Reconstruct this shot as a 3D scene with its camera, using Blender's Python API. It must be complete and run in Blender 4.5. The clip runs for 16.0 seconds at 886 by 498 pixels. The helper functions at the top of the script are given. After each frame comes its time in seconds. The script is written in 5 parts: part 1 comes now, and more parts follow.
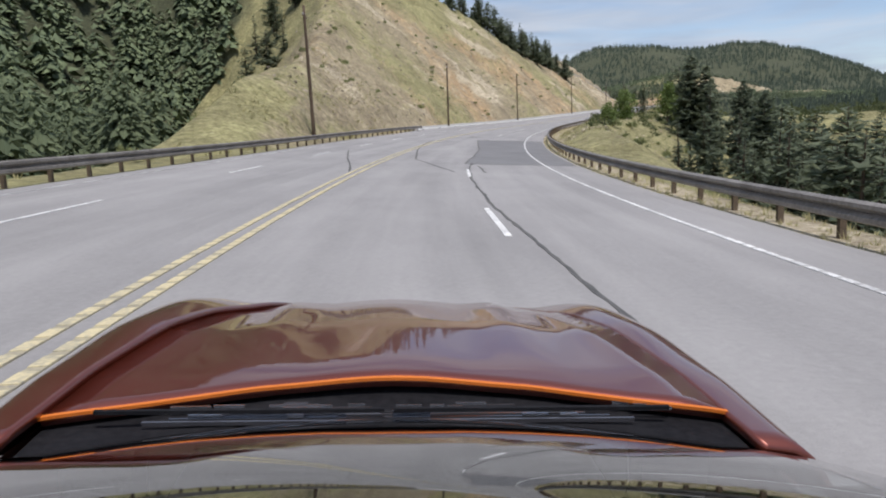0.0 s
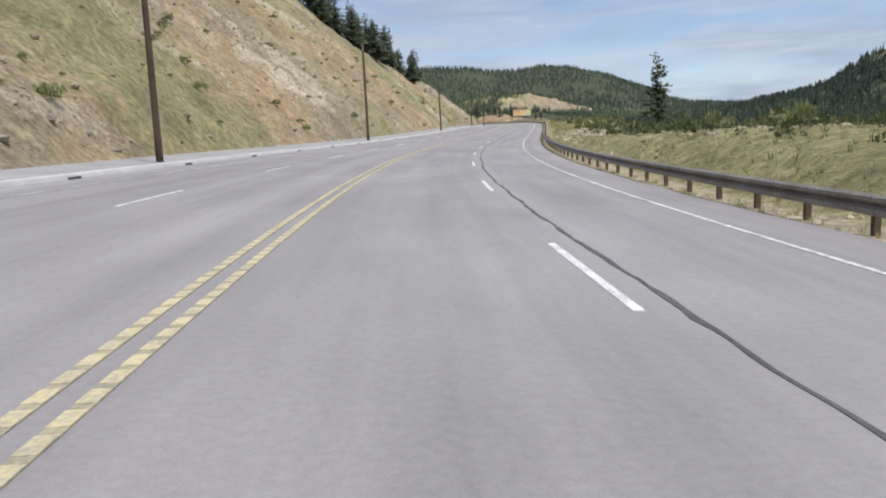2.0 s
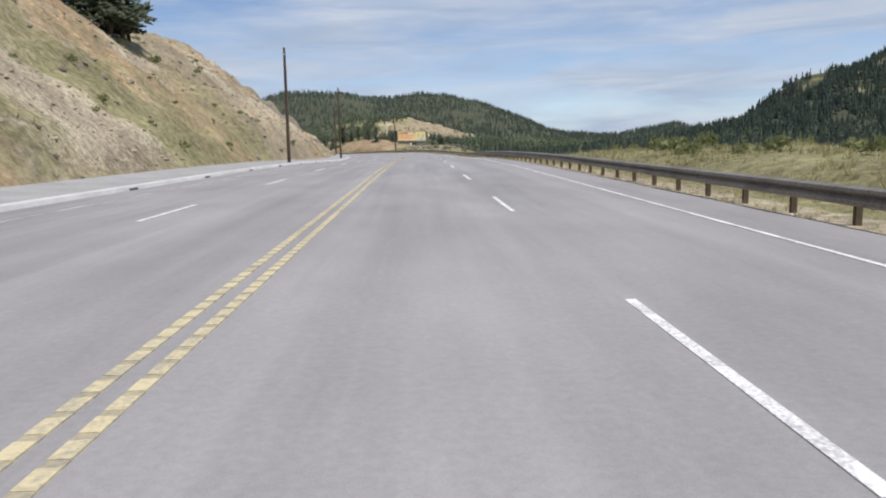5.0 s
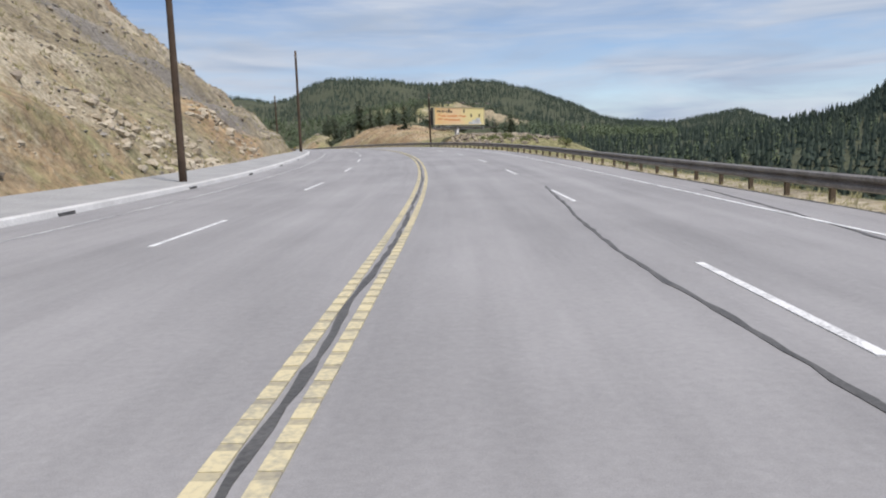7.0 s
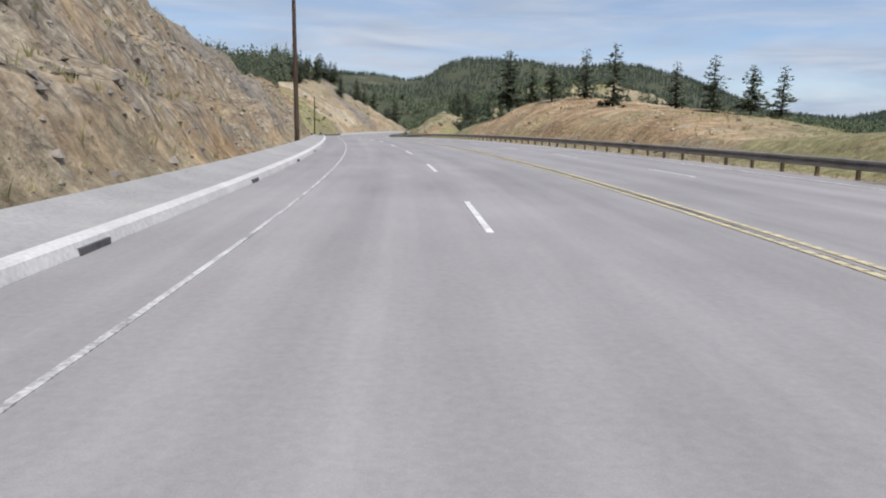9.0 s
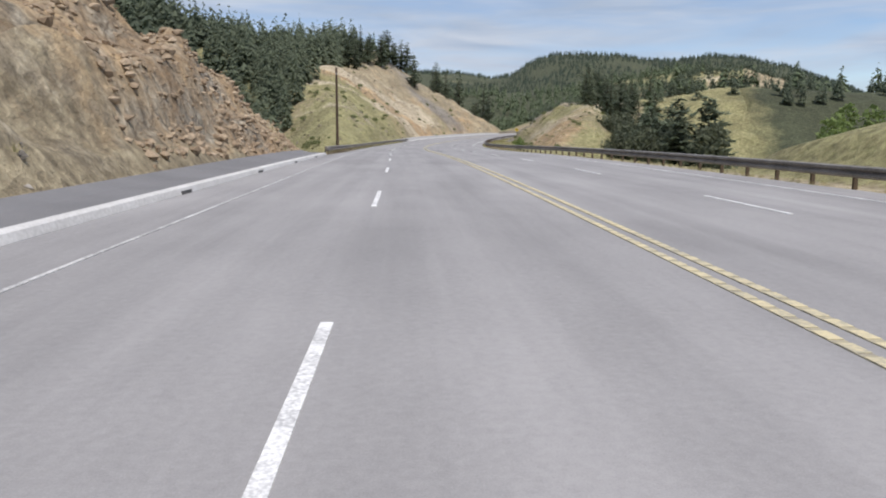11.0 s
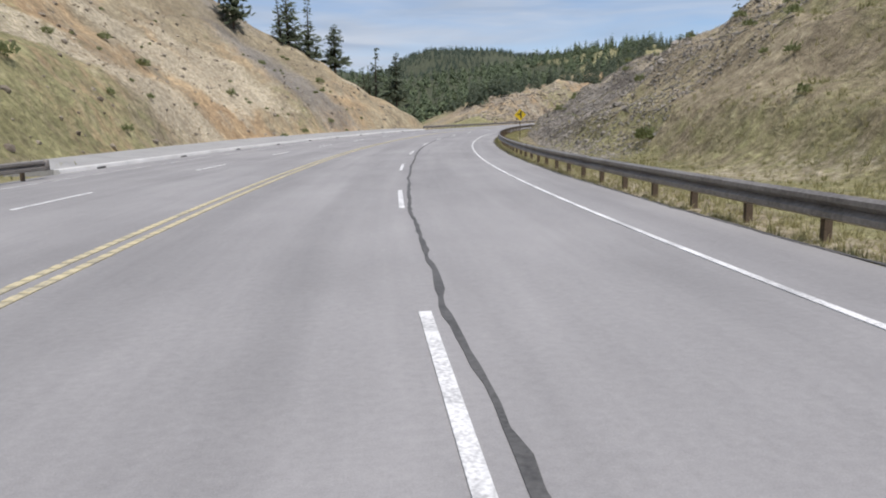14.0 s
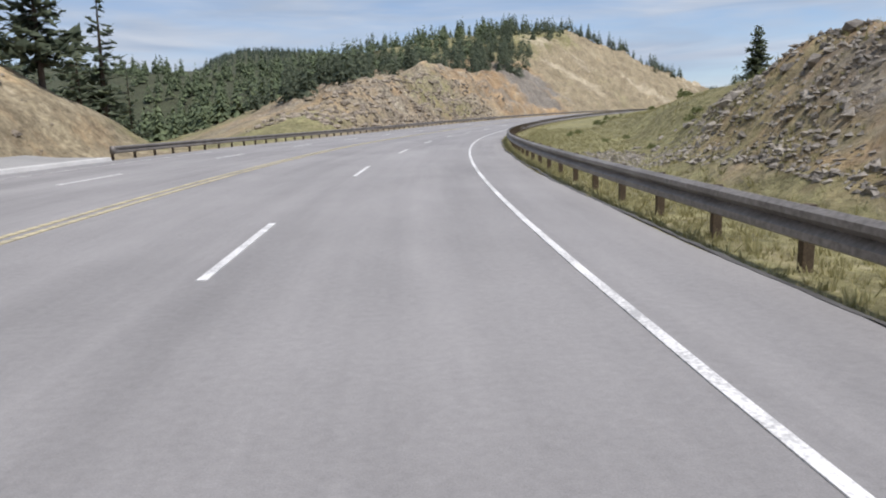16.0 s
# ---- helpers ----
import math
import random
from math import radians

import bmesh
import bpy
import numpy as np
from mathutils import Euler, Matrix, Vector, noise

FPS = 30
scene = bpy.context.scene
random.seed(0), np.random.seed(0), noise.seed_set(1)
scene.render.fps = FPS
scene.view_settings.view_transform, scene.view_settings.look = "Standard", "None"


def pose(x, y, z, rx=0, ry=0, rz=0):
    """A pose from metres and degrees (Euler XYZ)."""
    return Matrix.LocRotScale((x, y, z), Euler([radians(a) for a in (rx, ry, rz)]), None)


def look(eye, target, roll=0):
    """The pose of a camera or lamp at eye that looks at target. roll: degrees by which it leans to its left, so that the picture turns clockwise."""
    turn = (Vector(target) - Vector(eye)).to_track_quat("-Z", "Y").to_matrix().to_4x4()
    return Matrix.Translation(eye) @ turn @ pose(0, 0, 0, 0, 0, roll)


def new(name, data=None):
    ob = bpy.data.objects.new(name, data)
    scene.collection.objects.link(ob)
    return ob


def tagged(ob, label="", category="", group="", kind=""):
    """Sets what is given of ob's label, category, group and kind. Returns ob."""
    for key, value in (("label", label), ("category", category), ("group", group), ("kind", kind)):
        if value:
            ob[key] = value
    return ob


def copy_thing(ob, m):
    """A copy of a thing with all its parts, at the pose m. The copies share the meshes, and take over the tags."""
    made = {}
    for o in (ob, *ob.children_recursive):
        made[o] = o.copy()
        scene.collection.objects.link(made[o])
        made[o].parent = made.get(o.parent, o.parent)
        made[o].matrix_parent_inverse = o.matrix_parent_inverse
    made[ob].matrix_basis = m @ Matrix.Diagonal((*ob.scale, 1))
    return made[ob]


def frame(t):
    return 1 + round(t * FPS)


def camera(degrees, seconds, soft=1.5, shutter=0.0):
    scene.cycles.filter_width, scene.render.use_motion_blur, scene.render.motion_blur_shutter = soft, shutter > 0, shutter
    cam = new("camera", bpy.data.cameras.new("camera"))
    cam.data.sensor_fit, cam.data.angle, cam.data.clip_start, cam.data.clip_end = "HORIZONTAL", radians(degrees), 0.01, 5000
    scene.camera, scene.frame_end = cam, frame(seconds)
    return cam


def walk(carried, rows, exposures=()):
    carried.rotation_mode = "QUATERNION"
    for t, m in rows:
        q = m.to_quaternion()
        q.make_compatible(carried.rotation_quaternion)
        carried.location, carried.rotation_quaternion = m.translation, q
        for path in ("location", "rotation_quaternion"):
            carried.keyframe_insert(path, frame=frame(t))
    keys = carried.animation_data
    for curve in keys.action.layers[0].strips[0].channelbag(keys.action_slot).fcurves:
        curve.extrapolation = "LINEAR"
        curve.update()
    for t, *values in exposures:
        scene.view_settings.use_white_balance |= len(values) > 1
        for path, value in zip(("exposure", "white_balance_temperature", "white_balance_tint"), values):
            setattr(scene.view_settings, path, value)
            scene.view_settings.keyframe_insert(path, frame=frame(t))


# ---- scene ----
# ---- camera and its drive ----
cam = camera(62.85, 16.0, soft=2.0)
DRIVE = [  # seconds, x, y, z, tilt, roll, heading
    (0.0, 2.28, -0.01, 0.03, 79.93, 2.34, -3.63),
    (0.5, 3.02, 19.15, -0.19, 80.75, 3.87, -7.02),
    (1.0, 4.71, 38.26, -0.30, 80.60, 3.62, -10.98),
    (1.5, 7.89, 57.21, -0.26, 81.14, 3.25, -14.28),
    (2.0, 11.64, 76.07, -0.18, 80.93, 2.53, -17.81),
    (2.5, 16.75, 94.61, -0.10, 81.40, 2.14, -20.91),
    (3.0, 22.86, 112.86, 0.04, 81.90, 1.39, -24.43),
    (3.5, 30.11, 130.71, 0.26, 82.38, 1.54, -27.59),
    (4.0, 38.28, 148.19, 0.54, 82.73, 0.92, -28.92),
    (4.5, 47.00, 165.44, 0.90, 82.82, 1.32, -28.43),
    (5.0, 55.69, 182.73, 1.32, 82.73, 1.72, -27.38),
    (5.5, 64.28, 200.07, 1.75, 82.57, 2.13, -26.44),
    (6.0, 72.85, 217.40, 2.16, 82.16, 2.03, -25.90),
    (6.5, 81.48, 234.69, 2.42, 81.42, 2.13, -25.42),
    (7.0, 88.31, 252.87, 2.49, 81.96, 1.68, -23.68),
    (7.5, 94.20, 271.42, 2.62, 82.57, 0.19, -22.31),
    (8.0, 100.16, 289.74, 2.95, 81.81, -0.18, -19.41),
    (8.5, 104.98, 308.27, 3.37, 81.31, -1.41, -16.70),
    (9.0, 109.21, 326.83, 3.68, 80.66, -1.11, -13.39),
    (9.5, 113.01, 345.51, 3.88, 80.59, -0.89, -10.14),
    (10.0, 115.79, 364.47, 4.00, 80.55, -0.66, -7.99),
    (10.5, 117.94, 383.60, 4.05, 80.54, -0.44, -7.05),
    (11.0, 119.76, 402.82, 4.03, 80.56, -0.22, -6.85),
    (11.5, 121.42, 422.07, 3.95, 80.57, 0.01, -6.80),
    (12.0, 122.84, 441.33, 3.78, 80.25, 0.37, -7.65),
    (12.5, 124.54, 460.60, 3.49, 80.26, -1.06, -9.59),
    (13.0, 127.70, 479.79, 3.16, 79.62, -0.84, -10.88),
    (13.5, 131.03, 498.83, 2.94, 80.69, 0.03, -13.51),
    (14.0, 134.97, 517.62, 2.85, 80.48, 0.93, -16.66),
    (14.5, 139.90, 536.09, 2.87, 80.13, 2.52, -19.34),
    (15.0, 145.42, 554.32, 3.01, 80.59, 1.29, -23.24),
    (15.5, 152.05, 572.13, 3.22, 80.75, 1.79, -26.92),
    (16.0, 159.87, 589.40, 3.48, 80.51, 1.55, -30.46),
]
walk(cam, [(t, pose(x, y, z, tilt, roll, turn)) for t, x, y, z, tilt, roll, turn in DRIVE], [(0.0, 0.09, 6460, 14), (16.0, 0.09, 6460, 14)])

# ---- the line of the road: bend (1/km) and slope (%) along its length ----
BEND = [-3.48, -3.53, -3.55, -3.47, -2.98, -2.64, -3.28, -3.34, -2.17, -0.41, 0.38, 0.26, -0.21, -0.24, 0.70, 2.32, 3.52, 3.77, 3.48, 2.28, 0.99, 0.39, 0.46, 0.44, -0.57, -2.30, -3.36, -3.29, -3.36, -3.71, -4.03, -4.09, -3.89, -3.53, -3.09, -2.61, -2.10, -1.58, -1.07, -0.8, -1.0, -1.8, -2.6, -3.2, -3.4, -3.4, -3.4]
SLOPE = [-0.60, -1.43, 0.25, 0.30, 1.15, 2.20, 2.24, -0.01, 2.40, 1.06, 0.15, -0.56, -1.91, -0.48, 0.90, 1.49, 1.17, 2.48, 2.66, 2.27, 1.94, 1.90, 1.90, 1.90]
RUN = np.arange(-40, 973, 1.0)
bend = np.interp(RUN, np.arange(-40, 973, 22.0), BEND) / 1000
slope = np.interp(RUN, np.arange(-40, 973, 44.0), SLOPE) / 100
HEAD = np.concatenate([[0], np.cumsum((bend[1:] + bend[:-1]) / 2)])
HEAD -= HEAD[40]
mid = (HEAD[1:] + HEAD[:-1]) / 2
RX = np.concatenate([[0], np.cumsum(-np.sin(mid))])
RY = np.concatenate([[0], np.cumsum(np.cos(mid))])
RZ = np.concatenate([[0], np.cumsum((slope[1:] + slope[:-1]) / 2)])
RX, RY, RZ = RX - RX[40], RY - RY[40], RZ - RZ[40] + (-1.206)

BANK_S, BANK = [-40, 60, 80, 100, 120, 140, 160, 180, 200, 225], [0.0594, 0.0594, 0.056, 0.05, 0.042, 0.03, 0.022, 0.016, 0.008, 0.0]   # the first bend leans to its inside


def lean(s, u):
    """Rise of the road's left side, and fall of its right, in the banked bend."""
    return np.interp(s, BANK_S, BANK) * np.clip(u, -11, 11)


LANE = 3.55          # lane width
EDGE_L, EDGE_R = 6.42, 6.55   # white edge lines, from the middle of the road


def at(s, u):
    """Road place: s metres along, u metres to the left of the middle. Returns x, y, z of the road there and its heading."""
    h = np.interp(s, RUN, HEAD)
    return np.interp(s, RUN, RX) - np.cos(h) * u, np.interp(s, RUN, RY) - np.sin(h) * u, np.interp(s, RUN, RZ) + lean(s, u), h


# ---- sky, sun, exposure ----
world = bpy.data.worlds.new("sky")
scene.world = world
world.use_nodes = True
wn = world.node_tree.nodes
wl = world.node_tree.links
wn.clear()
SUN_UP, SUN_FROM = radians(67), radians(155)     # height, and compass turn from +y towards +x


def build_sky():
    out, bg = wn.new("ShaderNodeOutputWorld"), wn.new("ShaderNodeBackground")
    sky = wn.new("ShaderNodeTexSky")
    sky.sky_type, sky.sun_disc = "NISHITA", False
    sky.sun_elevation, sky.sun_rotation = SUN_UP, SUN_FROM
    sky.altitude, sky.air_density, sky.dust_density = 2300, 1.0, 1.2
    coord, mapn = wn.new("ShaderNodeTexCoord"), wn.new("ShaderNodeMapping")
    mapn.inputs["Scale"].default_value = (1.6, 1.6, 11.0)
    mapn.inputs["Rotation"].default_value = (0.05, 0.10, 0.4)
    wl.new(coord.outputs["Generated"], mapn.inputs["Vector"])
    clouds = wn.new("ShaderNodeTexNoise")
    clouds.inputs["Scale"].default_value, clouds.inputs["Detail"].default_value = 2.1, 8
    clouds.inputs["Roughness"].default_value, clouds.inputs["Distortion"].default_value = 0.55, 0.35
    wl.new(mapn.outputs["Vector"], clouds.inputs["Vector"])
    ramp = wn.new("ShaderNodeValToRGB")
    ramp.color_ramp.elements[0].position, ramp.color_ramp.elements[1].position = 0.33, 0.62
    wl.new(clouds.outputs["Fac"], ramp.inputs["Fac"])
    mix = wn.new("ShaderNodeMix")
    mix.data_type = "RGBA"
    shade, tone = wn.new("ShaderNodeTexNoise"), wn.new("ShaderNodeValToRGB")
    shade.inputs["Scale"].default_value, shade.inputs["Detail"].default_value, shade.inputs["Distortion"].default_value = 3.3, 6, 0.6
    wl.new(mapn.outputs["Vector"], shade.inputs["Vector"])
    tone.color_ramp.elements[0].position, tone.color_ramp.elements[1].position = 0.36, 0.66
    tone.color_ramp.elements[0].color, tone.color_ramp.elements[1].color = (3.2, 3.95, 4.95, 1), (4.6, 5.15, 5.8, 1)
    wl.new(shade.outputs["Fac"], tone.inputs["Fac"])
    wl.new(tone.outputs["Color"], mix.inputs["B"])
    wl.new(ramp.outputs["Color"], mix.inputs["Factor"])
    wl.new(sky.outputs["Color"], mix.inputs["A"])
    bg.inputs["Strength"].default_value = 0.12
    wl.new(mix.outputs["Result"], bg.inputs["Color"])
    wl.new(bg.outputs["Background"], out.inputs["Surface"])


build_sky()
sun = new("sun", bpy.data.lights.new("sun", "SUN"))
sun.data.energy, sun.data.angle, sun.data.color = 3.4, radians(9), (1.0, 0.95, 0.88)
sun.matrix_world = look((math.sin(SUN_FROM) * math.cos(SUN_UP) * 50, math.cos(SUN_FROM) * math.cos(SUN_UP) * 50, math.sin(SUN_UP) * 50), (0, 0, 0))


# ---- numeric noise ----
def lattice(ix, iy, seed):
    v = np.sin(ix * 127.1 + iy * 311.7 + seed * 74.7) * 43758.5453
    return v - np.floor(v)


def wave(x, y, size, seed=0):
    """Smooth value noise, 0 to 1, with bumps of that size."""
    x, y = np.asarray(x, float) / size, np.asarray(y, float) / size
    ix, iy = np.floor(x), np.floor(y)
    fx, fy = x - ix, y - iy
    fx, fy = fx * fx * (3 - 2 * fx), fy * fy * (3 - 2 * fy)
    a, b = lattice(ix, iy, seed), lattice(ix + 1, iy, seed)
    c, d = lattice(ix, iy + 1, seed), lattice(ix + 1, iy + 1, seed)
    return (a * (1 - fx) + b * fx) * (1 - fy) + (c * (1 - fx) + d * fx) * fy


def fbm(x, y, size, seed=0, n=4):
    t, amp, tot = 0, 1.0, 0
    for i in range(n):
        t, tot = t + amp * wave(x, y, size / 2 ** i, seed + i), tot + amp
        amp *= 0.5
    return t / tot


# ---- materials ----
def material(name, base, rough=0.8, metal=0.0):
    m = bpy.data.materials.new(name)
    m.use_nodes = True
    n = m.node_tree.nodes
    b = n["Principled BSDF"]
    b.inputs["Base Color"].default_value = (*base, 1)
    b.inputs["Roughness"].default_value, b.inputs["Metallic"].default_value = rough, metal
    return m


def mottled(name, dark, light, scale=1.0, rough=0.85, metal=0.0, bump=0.3, fine=14.0, depth=0.02, spread=(0.35, 0.65)):
    """Two colours mixed by noise at a large and a small scale, with relief."""
    m = material(name, light, rough, metal)
    n, l = m.node_tree.nodes, m.node_tree.links
    b = n["Principled BSDF"]
    co = n.new("ShaderNodeTexCoord")
    big, small = n.new("ShaderNodeTexNoise"), n.new("ShaderNodeTexNoise")
    big.inputs["Scale"].default_value, big.inputs["Detail"].default_value = scale, 6
    small.inputs["Scale"].default_value, small.inputs["Detail"].default_value = scale * fine, 4
    l.new(co.outputs["Object"], big.inputs["Vector"])
    l.new(co.outputs["Object"], small.inputs["Vector"])
    mx = n.new("ShaderNodeMath")
    mx.operation = "MULTIPLY_ADD"
    mx.inputs[1].default_value = 0.5
    half = n.new("ShaderNodeMath")
    half.operation = "MULTIPLY"
    half.inputs[1].default_value = 0.5
    l.new(big.outputs["Fac"], half.inputs[0])
    l.new(small.outputs["Fac"], mx.inputs[0])
    l.new(half.outputs[0], mx.inputs[2])
    ramp = n.new("ShaderNodeValToRGB")
    ramp.color_ramp.elements[0].position, ramp.color_ramp.elements[1].position = spread
    ramp.color_ramp.elements[0].color, ramp.color_ramp.elements[1].color = (*dark, 1), (*light, 1)
    l.new(mx.outputs[0], ramp.inputs["Fac"])
    l.new(ramp.outputs["Color"], b.inputs["Base Color"])
    if bump:
        bp = n.new("ShaderNodeBump")
        bp.inputs["Strength"].default_value, bp.inputs["Distance"].default_value = bump, depth
        l.new(small.outputs["Fac"], bp.inputs["Height"])
        l.new(bp.outputs["Normal"], b.inputs["Normal"])
    return m




def asphalt_material(name, dark, light):
    """Worn asphalt: grain, blotches, and streaks drawn out along the road (UV: metres across and along)."""
    m = material(name, light, 0.85)
    n, l = m.node_tree.nodes, m.node_tree.links
    uv, mp, mp2 = n.new("ShaderNodeUVMap"), n.new("ShaderNodeMapping"), n.new("ShaderNodeMapping")
    uv.uv_map = "road"
    mp.inputs["Scale"].default_value = (1.1, 0.035, 1)
    mp2.inputs["Scale"].default_value = (1.0, 0.45, 1)

    def noise_(vec, scale, detail=5, rough=0.6):
        t = n.new("ShaderNodeTexNoise")
        t.inputs["Scale"].default_value, t.inputs["Detail"].default_value, t.inputs["Roughness"].default_value = scale, detail, rough
        l.new(vec, t.inputs["Vector"])
        return t.outputs["Fac"]

    def lin(a, k, c):
        q = n.new("ShaderNodeMath")
        q.operation = "MULTIPLY_ADD"
        q.inputs[1].default_value = k
        l.new(a, q.inputs[0])
        if isinstance(c, float):
            q.inputs[2].default_value = c
        else:
            l.new(c, q.inputs[2])
        return q.outputs[0]

    l.new(uv.outputs["UV"], mp.inputs["Vector"])
    l.new(uv.outputs["UV"], mp2.inputs["Vector"])
    streak, blotch = noise_(mp.outputs["Vector"], 1.0), noise_(mp2.outputs["Vector"], 0.35, 6, 0.65)
    grain, stone = noise_(uv.outputs["UV"], 14.0, 4, 0.75), noise_(uv.outputs["UV"], 95.0, 2, 0.8)
    total = lin(streak, 0.36, lin(blotch, 0.36, lin(grain, 0.24, lin(stone, 0.26, -0.12))))
    r = n.new("ShaderNodeValToRGB")
    r.color_ramp.elements[0].position, r.color_ramp.elements[1].position = 0.36, 0.62
    r.color_ramp.elements[0].color, r.color_ramp.elements[1].color = (*dark, 1), (*light, 1)
    l.new(total, r.inputs["Fac"])
    l.new(r.outputs["Color"], n["Principled BSDF"].inputs["Base Color"])
    bp = n.new("ShaderNodeBump")
    bp.inputs["Strength"].default_value, bp.inputs["Distance"].default_value = 0.35, 0.008
    l.new(stone, bp.inputs["Height"])
    l.new(bp.outputs["Normal"], n["Principled BSDF"].inputs["Normal"])
    return m


ASPHALT = asphalt_material("asphalt", (0.208, 0.203, 0.203), (0.355, 0.346, 0.344))
PATCH = mottled("new_asphalt", (0.145, 0.144, 0.148), (0.205, 0.202, 0.206), 0.5, 0.8, fine=120, bump=0.25, depth=0.01)
TAR = mottled("crack_tar", (0.055, 0.054, 0.053), (0.125, 0.122, 0.118), 2.0, 0.7)
YELLOW = mottled("yellow_paint", (0.38, 0.35, 0.26), (0.62, 0.54, 0.335), 2.2, 0.7, fine=12, spread=(0.38, 0.56))
WORN_YELLOW = mottled("worn_yellow_paint", (0.27, 0.25, 0.20), (0.44, 0.39, 0.26), 2.2, 0.8, fine=12, spread=(0.38, 0.6))
WORN_WHITE = mottled("worn_white_paint", (0.26, 0.255, 0.255), (0.62, 0.62, 0.61), 1.2, 0.75, fine=20, spread=(0.40, 0.60))
WHITE = mottled("white_paint", (0.42, 0.42, 0.42), (0.8, 0.8, 0.79), 1.5, 0.7, fine=25, spread=(0.40, 0.57))
CONCRETE = mottled("concrete", (0.27, 0.27, 0.265), (0.39, 0.387, 0.378), 0.6, 0.9, fine=25)
KERB = mottled("kerb_concrete", (0.46, 0.455, 0.44), (0.66, 0.655, 0.64), 0.8, 0.9, fine=22)
STEEL = mottled("weathered_steel", (0.13, 0.115, 0.10), (0.31, 0.285, 0.26), 1.2, 0.5, 0.3)
POSTWOOD = mottled("post_wood", (0.07, 0.05, 0.035), (0.16, 0.12, 0.08), 3.0, 0.9)
POLEWOOD = mottled("pole_wood", (0.055, 0.036, 0.024), (0.12, 0.082, 0.055), 2.0, 0.9)


def ground_material():
    m = material("ground", (0.3, 0.25, 0.18), 0.95)
    n, l = m.node_tree.nodes, m.node_tree.links
    b = n["Principled BSDF"]
    co, at_ = n.new("ShaderNodeTexCoord"), n.new("ShaderNodeAttribute")
    at_.attribute_name = "cover"
    sep = n.new("ShaderNodeSeparateColor")
    l.new(at_.outputs["Color"], sep.inputs["Color"])

    def tex(scale, detail=6, rough=0.6):
        t = n.new("ShaderNodeTexNoise")
        t.inputs["Scale"].default_value, t.inputs["Detail"].default_value, t.inputs["Roughness"].default_value = scale, detail, rough
        l.new(co.outputs["Object"], t.inputs["Vector"])
        return t

    def ramp(src, lo, hi, a, c):
        r = n.new("ShaderNodeValToRGB")
        r.color_ramp.elements[0].position, r.color_ramp.elements[1].position = lo, hi
        r.color_ramp.elements[0].color, r.color_ramp.elements[1].color = (*a, 1), (*c, 1)
        l.new(src, r.inputs["Fac"])
        return r.outputs["Color"]

    def blend(f, a, c):
        x = n.new("ShaderNodeMix")
        x.data_type = "RGBA"
        l.new(f, x.inputs["Factor"])
        l.new(a, x.inputs["A"])
        l.new(c, x.inputs["B"])
        return x.outputs["Result"]

    def grainy(f, t, k=0.7):
        """A cover share, broken up by noise."""
        a = n.new("ShaderNodeMath")
        a.operation = "MULTIPLY_ADD"
        a.inputs[1].default_value, a.inputs[2].default_value = k, -k / 2
        l.new(t.outputs["Fac"], a.inputs[0])
        c = n.new("ShaderNodeMath")
        c.operation = "ADD"
        l.new(a.outputs[0], c.inputs[0])
        l.new(f, c.inputs[1])
        d = n.new("ShaderNodeMapRange")
        d.inputs["From Min"].default_value, d.inputs["From Max"].default_value = 0.35, 0.65
        l.new(c.outputs[0], d.inputs["Value"])
        return d.outputs["Result"]

    n1, n2, n3, n4 = tex(0.12), tex(0.9), tex(4.0), tex(0.35, 8, 0.7)
    n5, n6 = tex(1.7, 7, 0.72), tex(11.0, 4, 0.7)
    rill = n.new("ShaderNodeMapping")
    rill.inputs["Scale"].default_value = (0.5, 0.5, 0.22)
    l.new(co.outputs["Object"], rill.inputs["Vector"])
    n7 = n.new("ShaderNodeTexNoise")
    n7.inputs["Scale"].default_value, n7.inputs["Detail"].default_value, n7.inputs["Roughness"].default_value = 1.0, 7, 0.65
    l.new(rill.outputs["Vector"], n7.inputs["Vector"])
    dirt = ramp(n5.outputs["Fac"], 0.32, 0.68, (0.215, 0.178, 0.115), (0.475, 0.405, 0.275))
    orange = ramp(n7.outputs["Fac"], 0.3, 0.7, (0.30, 0.195, 0.105), (0.55, 0.41, 0.245))
    rock = ramp(n5.outputs["Fac"], 0.36, 0.64, (0.15, 0.13, 0.10), (0.52, 0.465, 0.37))
    grass = ramp(n5.outputs["Fac"], 0.3, 0.7, (0.185, 0.182, 0.08), (0.40, 0.37, 0.195))
    pale = ramp(n6.outputs["Fac"], 0.3, 0.7, (0.42, 0.355, 0.25), (0.64, 0.575, 0.44))
    wood = ramp(n5.outputs["Fac"], 0.3, 0.7, (0.038, 0.048, 0.027), (0.095, 0.105, 0.055))
    col = blend(grainy(sep.outputs["Blue"], n7, 1.1), dirt, orange)
    spot = n.new("ShaderNodeMapRange")
    spot.inputs["From Min"].default_value, spot.inputs["From Max"].default_value = 0.55, 0.63
    l.new(n4.outputs["Fac"], spot.inputs["Value"])
    keep = n.new("ShaderNodeMath")
    keep.operation = "MULTIPLY"
    l.new(spot.outputs["Result"], keep.inputs[0])
    l.new(sep.outputs["Blue"], keep.inputs[1])
    col = blend(keep.outputs[0], col, pale)
    cell = n.new("ShaderNodeTexVoronoi")
    cell.feature = "DISTANCE_TO_EDGE"
    cell.inputs["Scale"].default_value = 0.75
    warp = n.new("ShaderNodeMix")
    warp.data_type = "RGBA"
    warp.blend_type = "ADD"
    warp.inputs["Factor"].default_value = 1.0
    l.new(co.outputs["Object"], warp.inputs["A"])
    l.new(n2.outputs["Color"], warp.inputs["B"])
